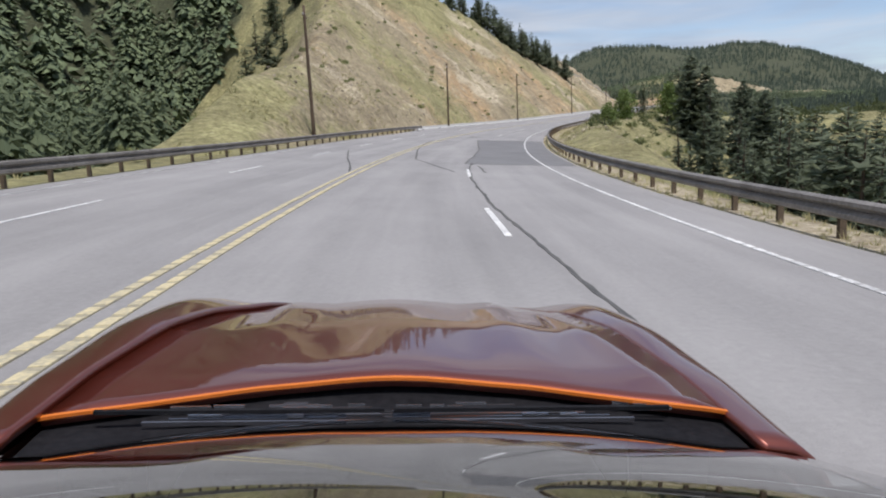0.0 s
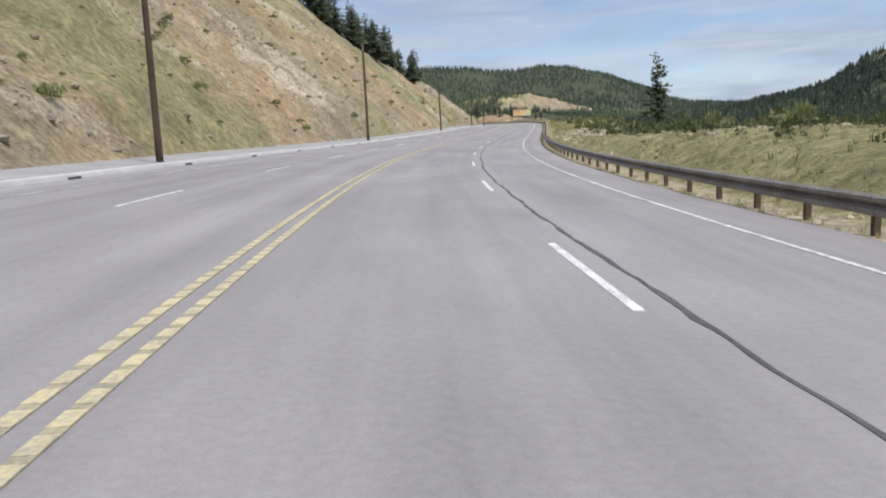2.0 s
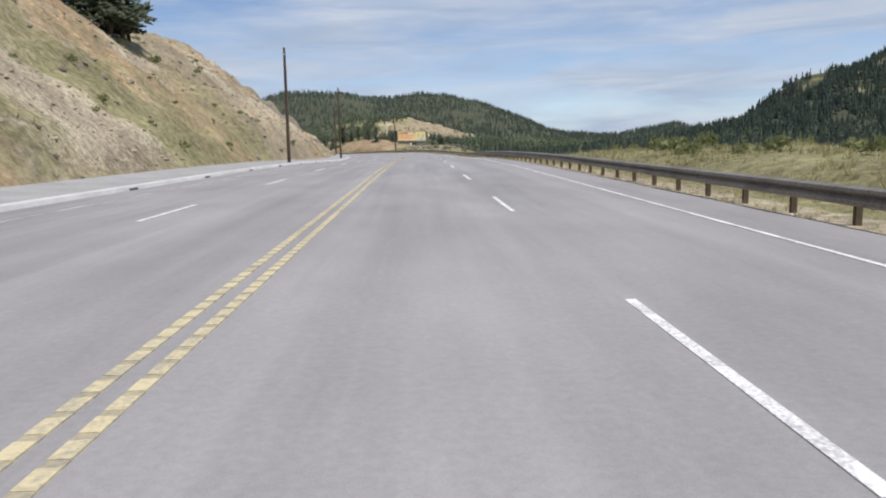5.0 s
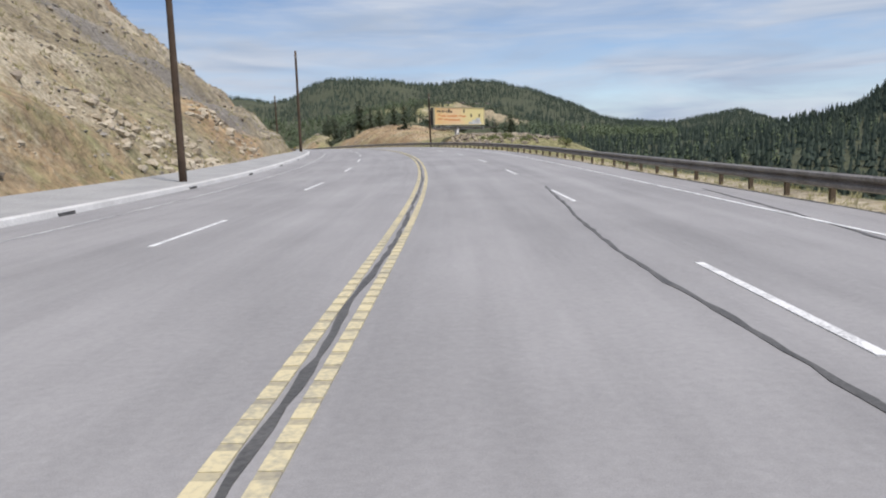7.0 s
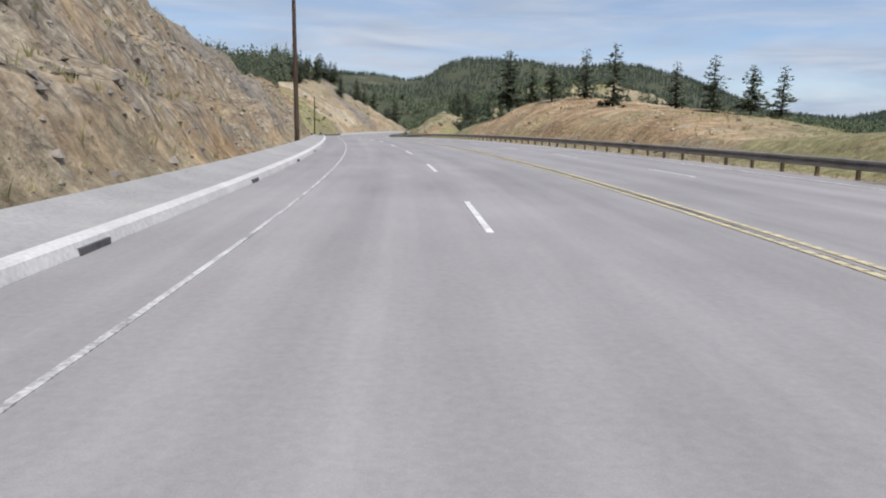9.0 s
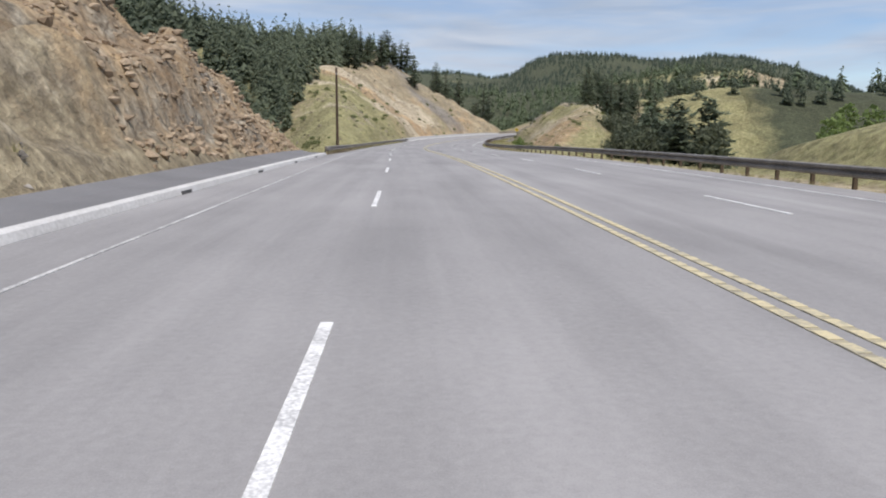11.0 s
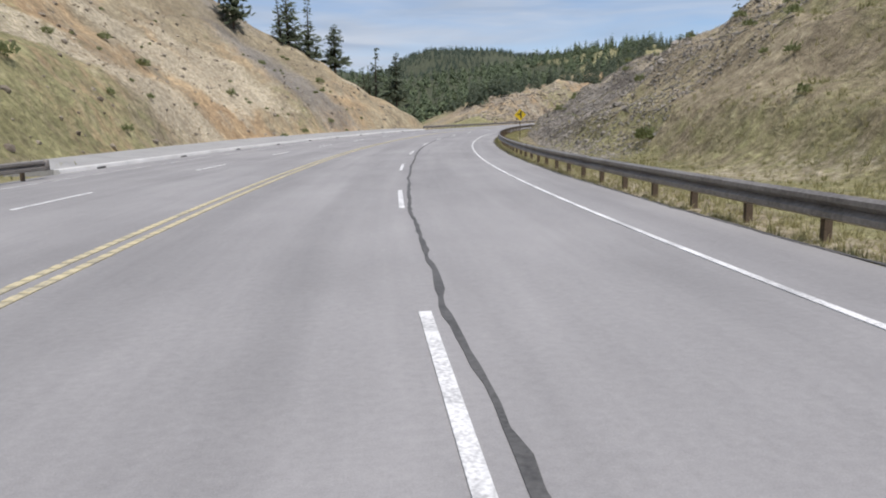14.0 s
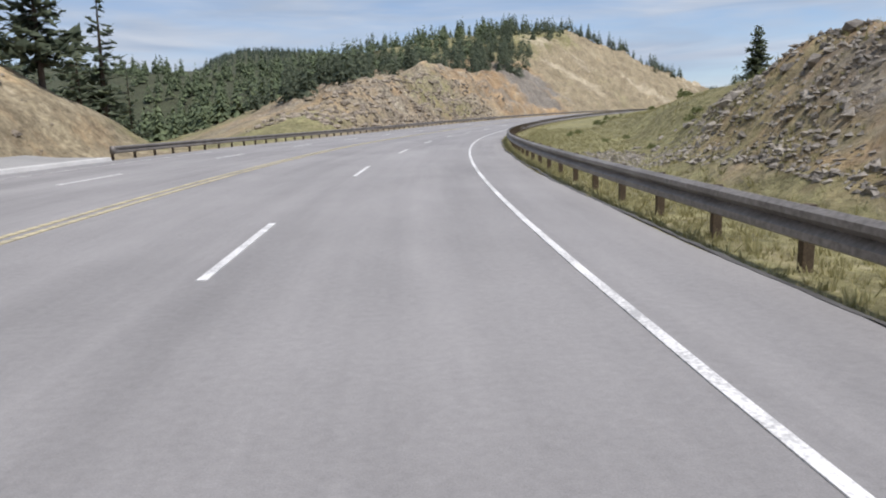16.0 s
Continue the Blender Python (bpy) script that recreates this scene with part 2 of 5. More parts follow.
    l.new(warp.outputs["Result"], cell.inputs["Vector"])
    gap = n.new("ShaderNodeMapRange")
    gap.inputs["From Min"].default_value, gap.inputs["From Max"].default_value = 0.0, 0.06
    l.new(cell.outputs["Distance"], gap.inputs["Value"])
    seam_ = n.new("ShaderNodeRGB")
    seam_.outputs[0].default_value = (0.11, 0.092, 0.072, 1)
    rock = blend(gap.outputs["Result"], seam_.outputs[0], rock)
    col = blend(grainy(sep.outputs["Green"], n4, 1.3), col, rock)
    col = blend(grainy(sep.outputs["Red"], n2, 1.0), col, grass)
    band = n.new("ShaderNodeAttribute")
    band.attribute_name = "bands"
    sep2 = n.new("ShaderNodeSeparateColor")
    l.new(band.outputs["Color"], sep2.inputs["Color"])
    gravel = ramp(n6.outputs["Fac"], 0.3, 0.7, (0.18, 0.165, 0.145), (0.325, 0.30, 0.265))
    col = blend(grainy(sep2.outputs["Green"], n5, 0.7), col, gravel)
    col = blend(grainy(sep2.outputs["Red"], n3, 1.1), col, pale)
    col = blend(grainy(at_.outputs["Alpha"], n1, 0.8), col, wood)
    blot, fleck = tex(0.22, 8, 0.68), tex(2.6, 6, 0.75)
    vary = ramp(blot.outputs["Fac"], 0.34, 0.66, (0.70, 0.68, 0.66), (1.22, 1.22, 1.2))
    speck = ramp(fleck.outputs["Fac"], 0.36, 0.66, (0.62, 0.60, 0.58), (1.32, 1.33, 1.32))
    for t in (vary, speck):
        mul = n.new("ShaderNodeMix")
        mul.data_type, mul.blend_type = "RGBA", "MULTIPLY"
        mul.inputs["Factor"].default_value = 1.0
        l.new(col, mul.inputs["A"])
        l.new(t, mul.inputs["B"])
        col = mul.outputs["Result"]
    l.new(col, b.inputs["Base Color"])
    bp = n.new("ShaderNodeBump")
    bp.inputs["Strength"].default_value, bp.inputs["Distance"].default_value = 0.8, 0.4
    l.new(n5.outputs["Fac"], bp.inputs["Height"])
    l.new(bp.outputs["Normal"], b.inputs["Normal"])
    return m


GROUND = ground_material()


# ---- mesh helpers ----
def mesh_object(name, verts, faces, mat, parent=None, smooth=False):
    me = bpy.data.meshes.new(name)
    me.from_pydata(verts if isinstance(verts, list) else np.asarray(verts).tolist(), [], faces)
    me.materials.append(mat)
    if smooth:
        me.polygons.foreach_set("use_smooth", [True] * len(me.polygons))
    me.update()
    ob = new(name, me)
    if parent:
        ob.parent = parent
    return ob


def part(name, bm, mat, parent=None, label="", smooth=False):
    me = bpy.data.meshes.new(name)
    if smooth:
        for f in bm.faces:
            f.smooth = True
    bm.to_mesh(me)
    bm.free()
    me.materials.append(mat)
    ob = new(name, me)
    if parent:
        ob.parent = parent
    return tagged(ob, label) if label else ob


def share(name, me, m, parent=None):
    """One more object on a mesh that is already there."""
    ob = new(name, me)
    if parent:
        ob.parent = parent
    ob.matrix_basis = m
    return ob


def sweep(name, path, section, mat, parent=None, closed=True, smooth=False):
    """A section of (across, up) pairs carried along path rows (x, y, z, heading); across is to the left."""
    verts, faces, k = [], [], len(section)
    for x, y, z, h in path:
        for a, b in section:
            verts.append((x - math.cos(h) * a, y - math.sin(h) * a, z + b))
    for i in range(len(path) - 1):
        for j in range(k if closed else k - 1):
            j2 = (j + 1) % k
            faces.append((i * k + j, i * k + j2, (i + 1) * k + j2, (i + 1) * k + j))
    if closed:
        faces.append(tuple(range(k - 1, -1, -1)))
        faces.append(tuple((len(path) - 1) * k + j for j in range(k)))
    ob = mesh_object(name, verts, faces, mat, parent, smooth)
    bm = bmesh.new()
    bm.from_mesh(ob.data)
    bmesh.ops.recalc_face_normals(bm, faces=bm.faces)
    bm.to_mesh(ob.data)
    bm.free()
    return ob


def along(s0, s1, u, step=3.0, lift=0.0):
    n = max(2, int(round((s1 - s0) / step)) + 1)
    rows = []
    for s in np.linspace(s0, s1, n):
        x, y, z, h = at(s, u)
        rows.append((float(x), float(y), float(z) + lift, float(h)))
    return rows


def box(bm, x0, x1, y0, y1, z0, z1, m=None):
    vs = [bm.verts.new((x, y, z)) for z in (z0, z1) for x, y in ((x0, y0), (x1, y0), (x1, y1), (x0, y1))]
    if m:
        for v in vs:
            v.co = m @ v.co
    for f in ((0, 3, 2, 1), (4, 5, 6, 7), (0, 1, 5, 4), (1, 2, 6, 5), (2, 3, 7, 6), (3, 0, 4, 7)):
        bm.faces.new([vs[i] for i in f])


def tube(bm, rings, sides=8):
    """rings: (centre, radius) pairs, joined to a tapered tube with caps."""
    loops = []
    for c, r in rings:
        loops.append([bm.verts.new((c[0] + r * math.cos(2 * math.pi * i / sides), c[1] + r * math.sin(2 * math.pi * i / sides), c[2])) for i in range(sides)])
    for a, b in zip(loops, loops[1:]):
        for i in range(sides):
            bm.faces.new((a[i], a[(i + 1) % sides], b[(i + 1) % sides], b[i]))
    bm.faces.new(loops[0][::-1])
    bm.faces.new(loops[-1])


# ---- the land ----
# left side: foot of the slope, height of the cut's crest and steepness along the road
LS = [-40, 5, 25, 42, 62, 80, 95, 150, 200, 235, 262, 290, 320, 345, 385, 412, 430, 448, 467, 478, 490, 508, 525, 550, 590, 620, 645, 655, 665, 675, 690, 705, 725, 745, 775, 805, 840, 870, 900, 940, 980]
LH = [-4, -4, -2, 0.5, 6, 16, 26, 34, 26, 14.5, 11, 10.5, 14, 18, 15.5, 10, 4.6, 4.4, 5.2, 1.5, -2, -3, 0.5, 6, 12, 18.5, 7.5, 3, -2, -1, 1.5, 4, 7, 9.5, 9, 10.5, 19, 26, 29, 20, 6]
# right side: height of the bank or drop beside the road
RS = [-40, 0, 25, 45, 62, 75, 105, 130, 160, 185, 200, 218, 240, 252, 264, 333, 340, 346, 360, 372, 378, 384, 390, 400, 414, 422, 432, 445, 452, 458, 490, 512, 518, 524, 530, 544, 552, 564, 580, 590, 597, 605, 619, 625, 640, 650, 656, 668, 700, 840, 970]
RH = [-10, -8, -3.4, -0.4, 1.1, 1.2, 1.0, 0.5, 0.2, 0.1, 0.3, 0.3, 0.1, -1.5, -5, -5, -2, 0.7, 1.2, 1.2, 0.9, 1.0, 1.8, 2.5, 3.5, 4.6, 4.7, 3.4, 1.0, -2.2, -4, -3, 0.4, 2.6, 4.6, 5.8, 6.2, 6.9, 7.6, 7.8, 7.0, 6.0, 5.3, 4.8, 3.7, 2.9, 2.1, 1.2, 0.6, 0.4, 0.4]


# where the slope's foot lies on the left, behind the apron
FOOT_S = [70, 92, 110, 170, 290, 322, 338, 425, 468, 482, 552, 572, 600, 648, 665]
FOOT_U = [8.0, 9.4, 10.6, 10.9, 10.3, 9.6, 8.75, 8.75, 9.5, 8.8, 8.8, 10.4, 12.4, 11.0, 9.4]


def soft_min(a, b, k):
    h = np.clip(0.5 + 0.5 * (b - a) / k, 0, 1)
    return b * (1 - h) + a * h - k * h * (1 - h)


def gauss(x, y, cx, cy, sx, sy, turn=0.0):
    c, s = math.cos(turn), math.sin(turn)
    dx, dy = x - cx, y - cy
    return np.exp(-(((dx * c + dy * s) / sx) ** 2 + ((-dx * s + dy * c) / sy) ** 2))


# the far ridge: rise of its crest by compass bearing (degrees, clockwise from +y)
SKY_TURN = [-180, -120, -60, -30, -15, 0, 6, 9, 10.7, 12.3, 13.4, 15.4, 17.5, 20, 22, 24, 26, 29, 32, 34.5, 36.6, 38, 40.8, 42.4, 44.5, 46.8, 48.5, 50.3, 52, 55, 60, 70, 90, 130, 180]
SKY_RISE = [200, 200, 240, 240, 230, 205, 190, 182, 170, 180, 216, 248, 248, 242, 228, 226, 240, 228, 188, 138, 92, 76, 60, 56, 78, 90, 64, 32, 42, 46, 70, 150, 170, 190, 200]
FAR = 2700
HILL_D, HILL_E = (596, 430, 184, 50, 0.0, 77), (505, 512, 48, 42, 0.0, 42)     # x, y, reach across and along, turn, height


def far_land(x, y):
    """The hills round about."""
    dx, dy = x - 100, y - 330
    r, turn = np.hypot(dx, dy), np.degrees(np.arctan2(dx, dy))
    top = np.interp(turn, SKY_TURN, SKY_RISE) + (fbm(x, y, 210, 61) - 0.5) * 18
    ridge = top * np.where(r < FAR, np.exp(-((r - FAR) / 820) ** 2), 0.6 + 0.4 * np.exp(-((r - FAR) / 300) ** 2))
    ridge = ridge + 34 * (np.abs(fbm(x, y, 520, 91, 3) - 0.5) - 0.12) * np.clip((r - 700) / 700, 0, 1) * np.clip((2600 - r) / 500, 0, 1)
    z = ridge - 8 * np.exp(-(r / 500) ** 2)
    low = 12 * gauss(x, y, 250, 640, 70, 60) + 5 * gauss(x, y, 420, 640, 120, 80) + 34 * gauss(x, y, 345, 835, 75, 60) + 26 * gauss(x, y, 210, 900, 110, 90)
    right = HILL_D[5] * gauss(x, y, *HILL_D[:5]) + HILL_E[5] * gauss(x, y, *HILL_E[:5])
    left = 95 * gauss(x, y, -300, 150, 170, 260) + 95 * gauss(x, y, -85, 195, 62, 95) + 84 * gauss(x, y, 25, 570, 62, 80) + 45 * gauss(x, y, -90, 800, 90, 150)
    return np.maximum(z, low) + right + left + (fbm(x, y, 120, 3) - 0.5) * 12


def land(s, u, x, y):
    """Height of the ground at road place s, u (world x, y)."""
    zr = np.interp(s, RUN, RZ) + lean(s, u)
    rough = (fbm(x, y, 14, 5, 4) - 0.5)
    # left
    back = 3.2 * np.interp(s, [80, 170], [1, 0]) + 2.0 * np.interp(s, [490, 500, 545, 585], [0, 1, 1, 0]) + 0.5 * np.interp(s, [590, 605, 650, 668], [0, 1, 1, 0]) + 1.2 * np.interp(s, [672, 684, 775, 810], [0, 1, 1, 0])
    start = np.where(s < 300, -40, np.where(s < 588, np.minimum(s, 500), np.where(s < 670, np.minimum(s, 588), np.minimum(s, 668))))
    lh = np.interp(np.maximum(s - back * np.maximum(u - 14, 0), start), LS, LH)
    d = np.maximum(u - np.interp(s, FOOT_S, FOOT_U), 0)
    steep = 0.72 + 0.25 * wave(s, s * 0, 40, 9) + 0.3 * np.interp(s, [438, 450, 472, 482], [0, 1, 1, 0])
    up = soft_min(d * steep, np.maximum(lh, 0) + np.interp(s, [660, 700], [0.16, 0.04]) * d * np.clip(lh / 5, 0, 1), 3.0 + 0 * d) + 0.6 * np.clip(lh / 3, 0, 1)
    down = np.maximum(-0.45 * d, lh)
    left = np.where(lh > 0, np.maximum(up, 0) * np.minimum(d / 2, 1), down * np.minimum(d / 2, 1))
    crag = np.abs(fbm(x, y, 7, 15, 4) - 0.5) + 0.35 * (fbm(x, y, 2.6, 25, 3) - 0.5)
    stony = np.interp(s, [0, 312, 345, 400, 450, 480, 520, 675, 700], [1.2, 1.4, 3.6, 3.6, 4.6, 4.6, 1.2, 1.2, 3.8])
    left = left + 0.16 * stony * np.sin(left * 2.3 + 9 * fbm(x, y, 12, 33, 2)) * np.clip(d / 4, 0, 1) * (lh > 3)
    left = left + (rough * 3.0 - crag * stony) * np.clip(d / 2.5, 0, 1) * np.clip(np.abs(lh) / 4, 0.3, 1)
    # right
    rh = np.interp(s - 1.5 * np.maximum(-u - 22.3, 0) * np.interp(s, [500, 512, 540, 556], [0, 1, 1, 0]), RS, RH)
    e = np.maximum(-u - np.interp(s, [495, 505, 545, 588, 634, 644, 662], [9.3, 15.5, 15.0, 9.6, 9.6, 12.6, 14.0]), 0)
    steepr = 0.54 + 0.2 * wave(s, s * 0, 35, 19)
    upr = soft_min(e * steepr, np.maximum(rh, 0) + np.interp(s, [580, 600, 640, 660], [0.03, 0.14, 0.14, 0.06]) * np.maximum(e - 9, 0), 2.0 + 0 * e) + 0.3
    downr = np.maximum(-0.5 * e, rh)
    right = np.where(rh > 0, np.maximum(upr, 0), downr) * np.minimum(e / 2, 1)
    right = right - 9 * np.clip((e - np.interp(s, [45, 53, 60, 68, 78, 92], [5.0, 4.2, 2.8, 3.6, 6.5, 9])) / np.interp(s, [62, 92], [11, 16]), 0, 1) ** 1.2 * np.interp(s, [110, 150, 340, 380, 392, 405, 425, 445, 480, 522, 548, 570, 590, 612], [1, 0.2, 0.9, 0.9, 0.25, 0.1, 0.1, 0.7, 0.9, 0.9, 0.8, 0.6, 0.25, 0])
    right = right - 12 * np.clip((e - 16) / 26, 0, 1) * np.interp(s, [180, 300, 545, 580], [0, 1, 1, 0])
    stonyr = np.interp(s, [0, 530, 560, 640, 660], [0.6, 0.9, 2.6, 2.6, 0.6])
    right = right + 0.12 * stonyr * np.sin(right * 2.6 + 9 * fbm(x, y, 10, 34, 2)) * np.clip(e / 4, 0, 1) * (rh > 3)
    right = right + (rough * 2.4 - crag * stonyr) * np.clip(e / 4, 0, 1) * np.clip(np.abs(rh) / 5, 0.3, 1)
    near = zr - 0.06 + np.where(u > 0, left, right)
    far = far_land(x, y)
    k = np.clip((np.abs(u) - 45) / 110, 0, 1)
    k = k * k * (3 - 2 * k)
    return near * (1 - k) + far * k


def cover(s, u, x, y, z):
    """Shares of grass, rock and orange earth on the ground."""
    a = np.abs(u)
    grass = 0.44 + 1.35 * (fbm(x, y, 24, 21) - 0.5) + 0.25 * np.clip((a - 40) / 60, 0, 1)
    cut = np.where(u > 0, np.clip((a - 9.2) / 1.3, 0, 1), np.clip((a - 11) / 6, 0, 1)) * np.clip((45 - a) / 14, 0, 1)
    lh = np.where(u > 0, np.interp(s, LS, LH), np.interp(s, RS, RH))
    cut = cut * np.clip((lh - 1) / 4, 0, 1)
    grass = grass + 0.25 * (1 - cut) - 0.22 * cut
    wild = np.interp(s, [0, 50, 85, 230, 250, 308, 330, 440, 450, 476, 490, 578, 605, 640], [0.55, 0.5, 0.1, 0.08, 0.04, -0.06, -0.3, -0.25, -0.55, -0.5, 0.35, 0.4, 0.05, -0.1])
    grass = grass + np.where(u > 0, wild, np.interp(s, [150, 178, 255, 275, 370, 385, 438, 450, 500, 512, 522, 540, 550, 575, 590, 612, 634, 648], [0.1, 0.4, 0.4, 0.1, 0.1, -0.3, -0.3, 0.1, 0.3, 0.25, -0.12, -0.05, 0.3, 0.2, -0.2, -0.15, -0.15, 0.5]))
    rock = np.where(u > 0, np.interp(s, [0, 318, 348, 400, 480, 520, 675, 700, 840], [0.2, 0.28, 0.56, 0.58, 0.5, 0.15, 0.15, 0.6, 0.25]),
                    np.interp(s, [0, 500, 545, 568, 594, 642, 656, 680], [0.1, 0.1, 0.2, 0.25, 0.45, 0.45, 0.1, 0.1])) * cut
    orange = np.where(u > 0, np.interp(s, [0, 60, 85, 125, 160, 240, 300, 440, 450, 480, 520, 560, 640, 700, 760, 815, 850], [0, 0.25, 0.5, 0.48, 0.34, 0.32, 0.35, 0.3, 1.0, 1.0, 0.1, 0.42, 0.4, 0.35, 0.75, 0.75, 0.1]), np.interp(s, [370, 390, 435, 450, 505, 512, 540, 560, 606, 640, 650], [0.2, 1.0, 1.0, 0.2, 0.3, 0.6, 0.6, 0.2, 0.55, 0.55, 0.1])) * np.where(u > 0, cut, np.clip((a - 9.5) / 2, 0, 1) * np.clip(lh, 0, 1) * np.clip((45 - a) / 14, 0, 1))
    orange = orange + 1.5 * (fbm(x, y, 20, 31) - 0.5) + 1.0 * np.exp(-((s - 320) / 7) ** 2 - ((u - 12.5) / 3) ** 2) + 0.36 * np.exp(-((s - 142) / 15) ** 2 - ((u - 17) / 6) ** 2)
    shoulder = np.clip((11 - a) / 1.5, 0, 1) * (u > 0)
    grass = grass - 0.5 * shoulder + 0.5 * np.clip((a - 17) / 4, 0, 1) * (u < 0) * np.interp(s, [505, 515, 560, 600, 612, 640], [0, 1, 1, 0.3, 0.5, 1]) + (0.3 * np.clip((10.5 - a) / 1, 0, 1) - np.interp(s, [300, 345, 560, 600], [1.1, 0.8, 0.8, 0.1]) * np.clip((9.9 - a) / 0.8, 0, 1)) * (u < 0)
    crags = np.clip(5 * (0.46 - fbm(x, y, 22, 113)), 0, 1) * np.clip(2.2 * (gauss(x, y, *HILL_D[:5]) + gauss(x, y, *HILL_E[:5])) - 0.2, 0, 1)
    rock = rock + 0.9 * crags
    floor = (1 - crags) * np.clip((a - 48) / 25, 0, 1) * np.clip(2.2 * fbm(x, y, 130, 77) - 0.15 + 0.35 * (u < 0) * np.interp(s, [60, 110, 560, 620], [0, 1, 1, 0]) + 0.45 * np.clip((a - 110) / 120, 0, 1) - 1.2 * gauss(x, y, 345, 815, 75, 62), 0, 1)
    return np.stack([np.clip(grass, 0, 1), np.clip(rock, 0, 1), np.clip(orange, 0, 1), np.clip(floor, 0, 1)], -1)


def strata(s, u, x, y, z):
    """Shares of pale broken stone and of grey gravel, in bands that dip along the cut."""
    lift = z - np.interp(s, RUN, RZ) + 0.55 * s
    wob = 15 * fbm(x, y, 20, 53, 3)
    pale = fbm(lift + wob, 0.16 * s - 0.1 * lift, 5.0, 57, 3) + 0.55 * (fbm(x, y, 11, 58, 3) - 0.5)
    gravel = fbm(lift * 0.55 + wob, 0.12 * s, 9.0, 67, 3) + 0.4 * (wave(x, y, 34, 68) - 0.5)
    patch_ = np.clip((fbm(x, y, 28, 59, 2) - 0.38) / 0.2, 0, 1)
    lh = np.where(u > 0, np.interp(s, LS, LH), np.interp(s, RS, RH))
    on = np.clip((np.abs(u) - 10.0) / 2.5, 0, 1) * np.clip((50 - np.abs(u)) / 12, 0, 1) * np.clip((lh - 1.5) / 4, 0, 1)
    verge = np.clip((9.7 - np.abs(u)) / 0.7, 0, 1) * (u < 0) * np.interp(s, [300, 345, 560, 600], [0.62, 0.5, 0.5, 0.3])
    outcrop = 1.5 * np.exp(-((s - 150) / 10) ** 2 - ((u - 19) / 5.5) ** 2) * np.clip(4 * (fbm(x, y, 5, 71) - 0.34), 0, 1)
    scree = 0.62 * (u < 0) * np.interp(s, [572, 588, 602, 616, 645], [0, 1, 1, 0.55, 0]) * np.clip((np.abs(u) - 10.2) / 1.0, 0, 1) * np.clip((24 - np.abs(u)) / 6, 0, 1)
    return np.stack([np.clip((pale - 0.50) / 0.24, 0, 0.62) * on * patch_ + verge + outcrop, np.clip((gravel - 0.5) / 0.3, 0, 0.6) * on * (1.1 - patch_) + scree, 0 * on, on], -1)


def road_place(x, y):
    """s and u of the road's nearest point, for arrays of world places."""
    x, y = np.asarray(x, float).ravel(), np.asarray(y, float).ravel()
    idx = np.arange(0, len(RUN), 3)
    s, u = np.empty(len(x)), np.empty(len(x))
    for a in range(0, len(x), 20000):
        b = slice(a, a + 20000)
        d = (x[b, None] - RX[idx]) ** 2 + (y[b, None] - RY[idx]) ** 2
        i = idx[np.argmin(d, 1)]
        dx, dy = x[b] - RX[i], y[b] - RY[i]
        s[b] = RUN[i] - np.sin(HEAD[i]) * dx + np.cos(HEAD[i]) * dy
        off = np.hypot(dx, dy)
        side = -(np.cos(HEAD[i]) * dx + np.sin(HEAD[i]) * dy)
        u[b] = np.where(side >= 0, off, -off)
    return s, u


def grid_faces(rows, cols, first=0):
    i = np.arange(rows - 1)[:, None] * cols + np.arange(cols - 1)[None] + first
    return np.stack([i, i + 1, i + 1 + cols, i + cols], -1).reshape(-1, 4)


REACH = 58.0          # half width of the finely modelled strip


def build_ground():
    ss = np.arange(-40, 970.1, 1.15)
    us = np.concatenate([-np.geomspace(6.0, REACH, 62)[::-1], np.geomspace(5.0, REACH, 72)])
    S, U = np.meshgrid(ss, us, indexing="ij")
    h = np.interp(S, RUN, HEAD)
    X, Y = np.interp(S, RUN, RX) - np.cos(h) * U, np.interp(S, RUN, RY) - np.sin(h) * U
    Z = land(S, U, X, Y)
    C = cover(S, U, X, Y, Z)
    va, ca = np.stack([X, Y, Z], -1).reshape(-1, 3), C.reshape(-1, 4)
    fa = grid_faces(len(ss), len(us))
    # wide land, lowered under the strip
    def ax(mid0, mid1, hi):
        """Fine steps near the road, wider ones out to the ridge."""
        out = np.cumsum(np.geomspace(8, 170, 26))
        return np.concatenate([mid0 - out[::-1], np.arange(mid0, mid1, 7.0), np.arange(mid1, hi, 26.0), hi + np.cumsum(np.geomspace(30, 200, 8))])
    gx, gy = ax(-240, 560, 2350), ax(-120, 950, 3120)
    X, Y = np.meshgrid(gx, gy, indexing="ij")
    s, u = road_place(X, Y)
    x, y = X.ravel(), Y.ravel()
    z = land(s, u, x, y)
    inside = (np.abs(u) < REACH - 3) & (s > -41) & (s < 972)
    z = z - np.where(inside, 9.0, 0)
    vb, cb = np.stack([x, y, z], -1), cover(s, u, x, y, z)
    fb = grid_faces(len(gx), len(gy), len(va))
    ob = mesh_object("ground", np.concatenate([va, vb]), np.concatenate([fa, fb]).tolist(), GROUND, None, True)
    bands = ob.data.attributes.new("bands", "FLOAT_COLOR", "POINT")
    bands.data.foreach_set("color", np.concatenate([strata(S.ravel(), U.ravel(), va[:, 0], va[:, 1], va[:, 2]), 0 * cb]).astype(np.float32).ravel())
    at_ = ob.data.attributes.new("cover", "FLOAT_COLOR", "POINT")
    at_.data.foreach_set("color", np.concatenate([ca, cb]).astype(np.float32).ravel())
    return tagged(ob, "dry grassy hillsides with tan earth and rock cuts", "ground", kind="structure")


ground = build_ground()

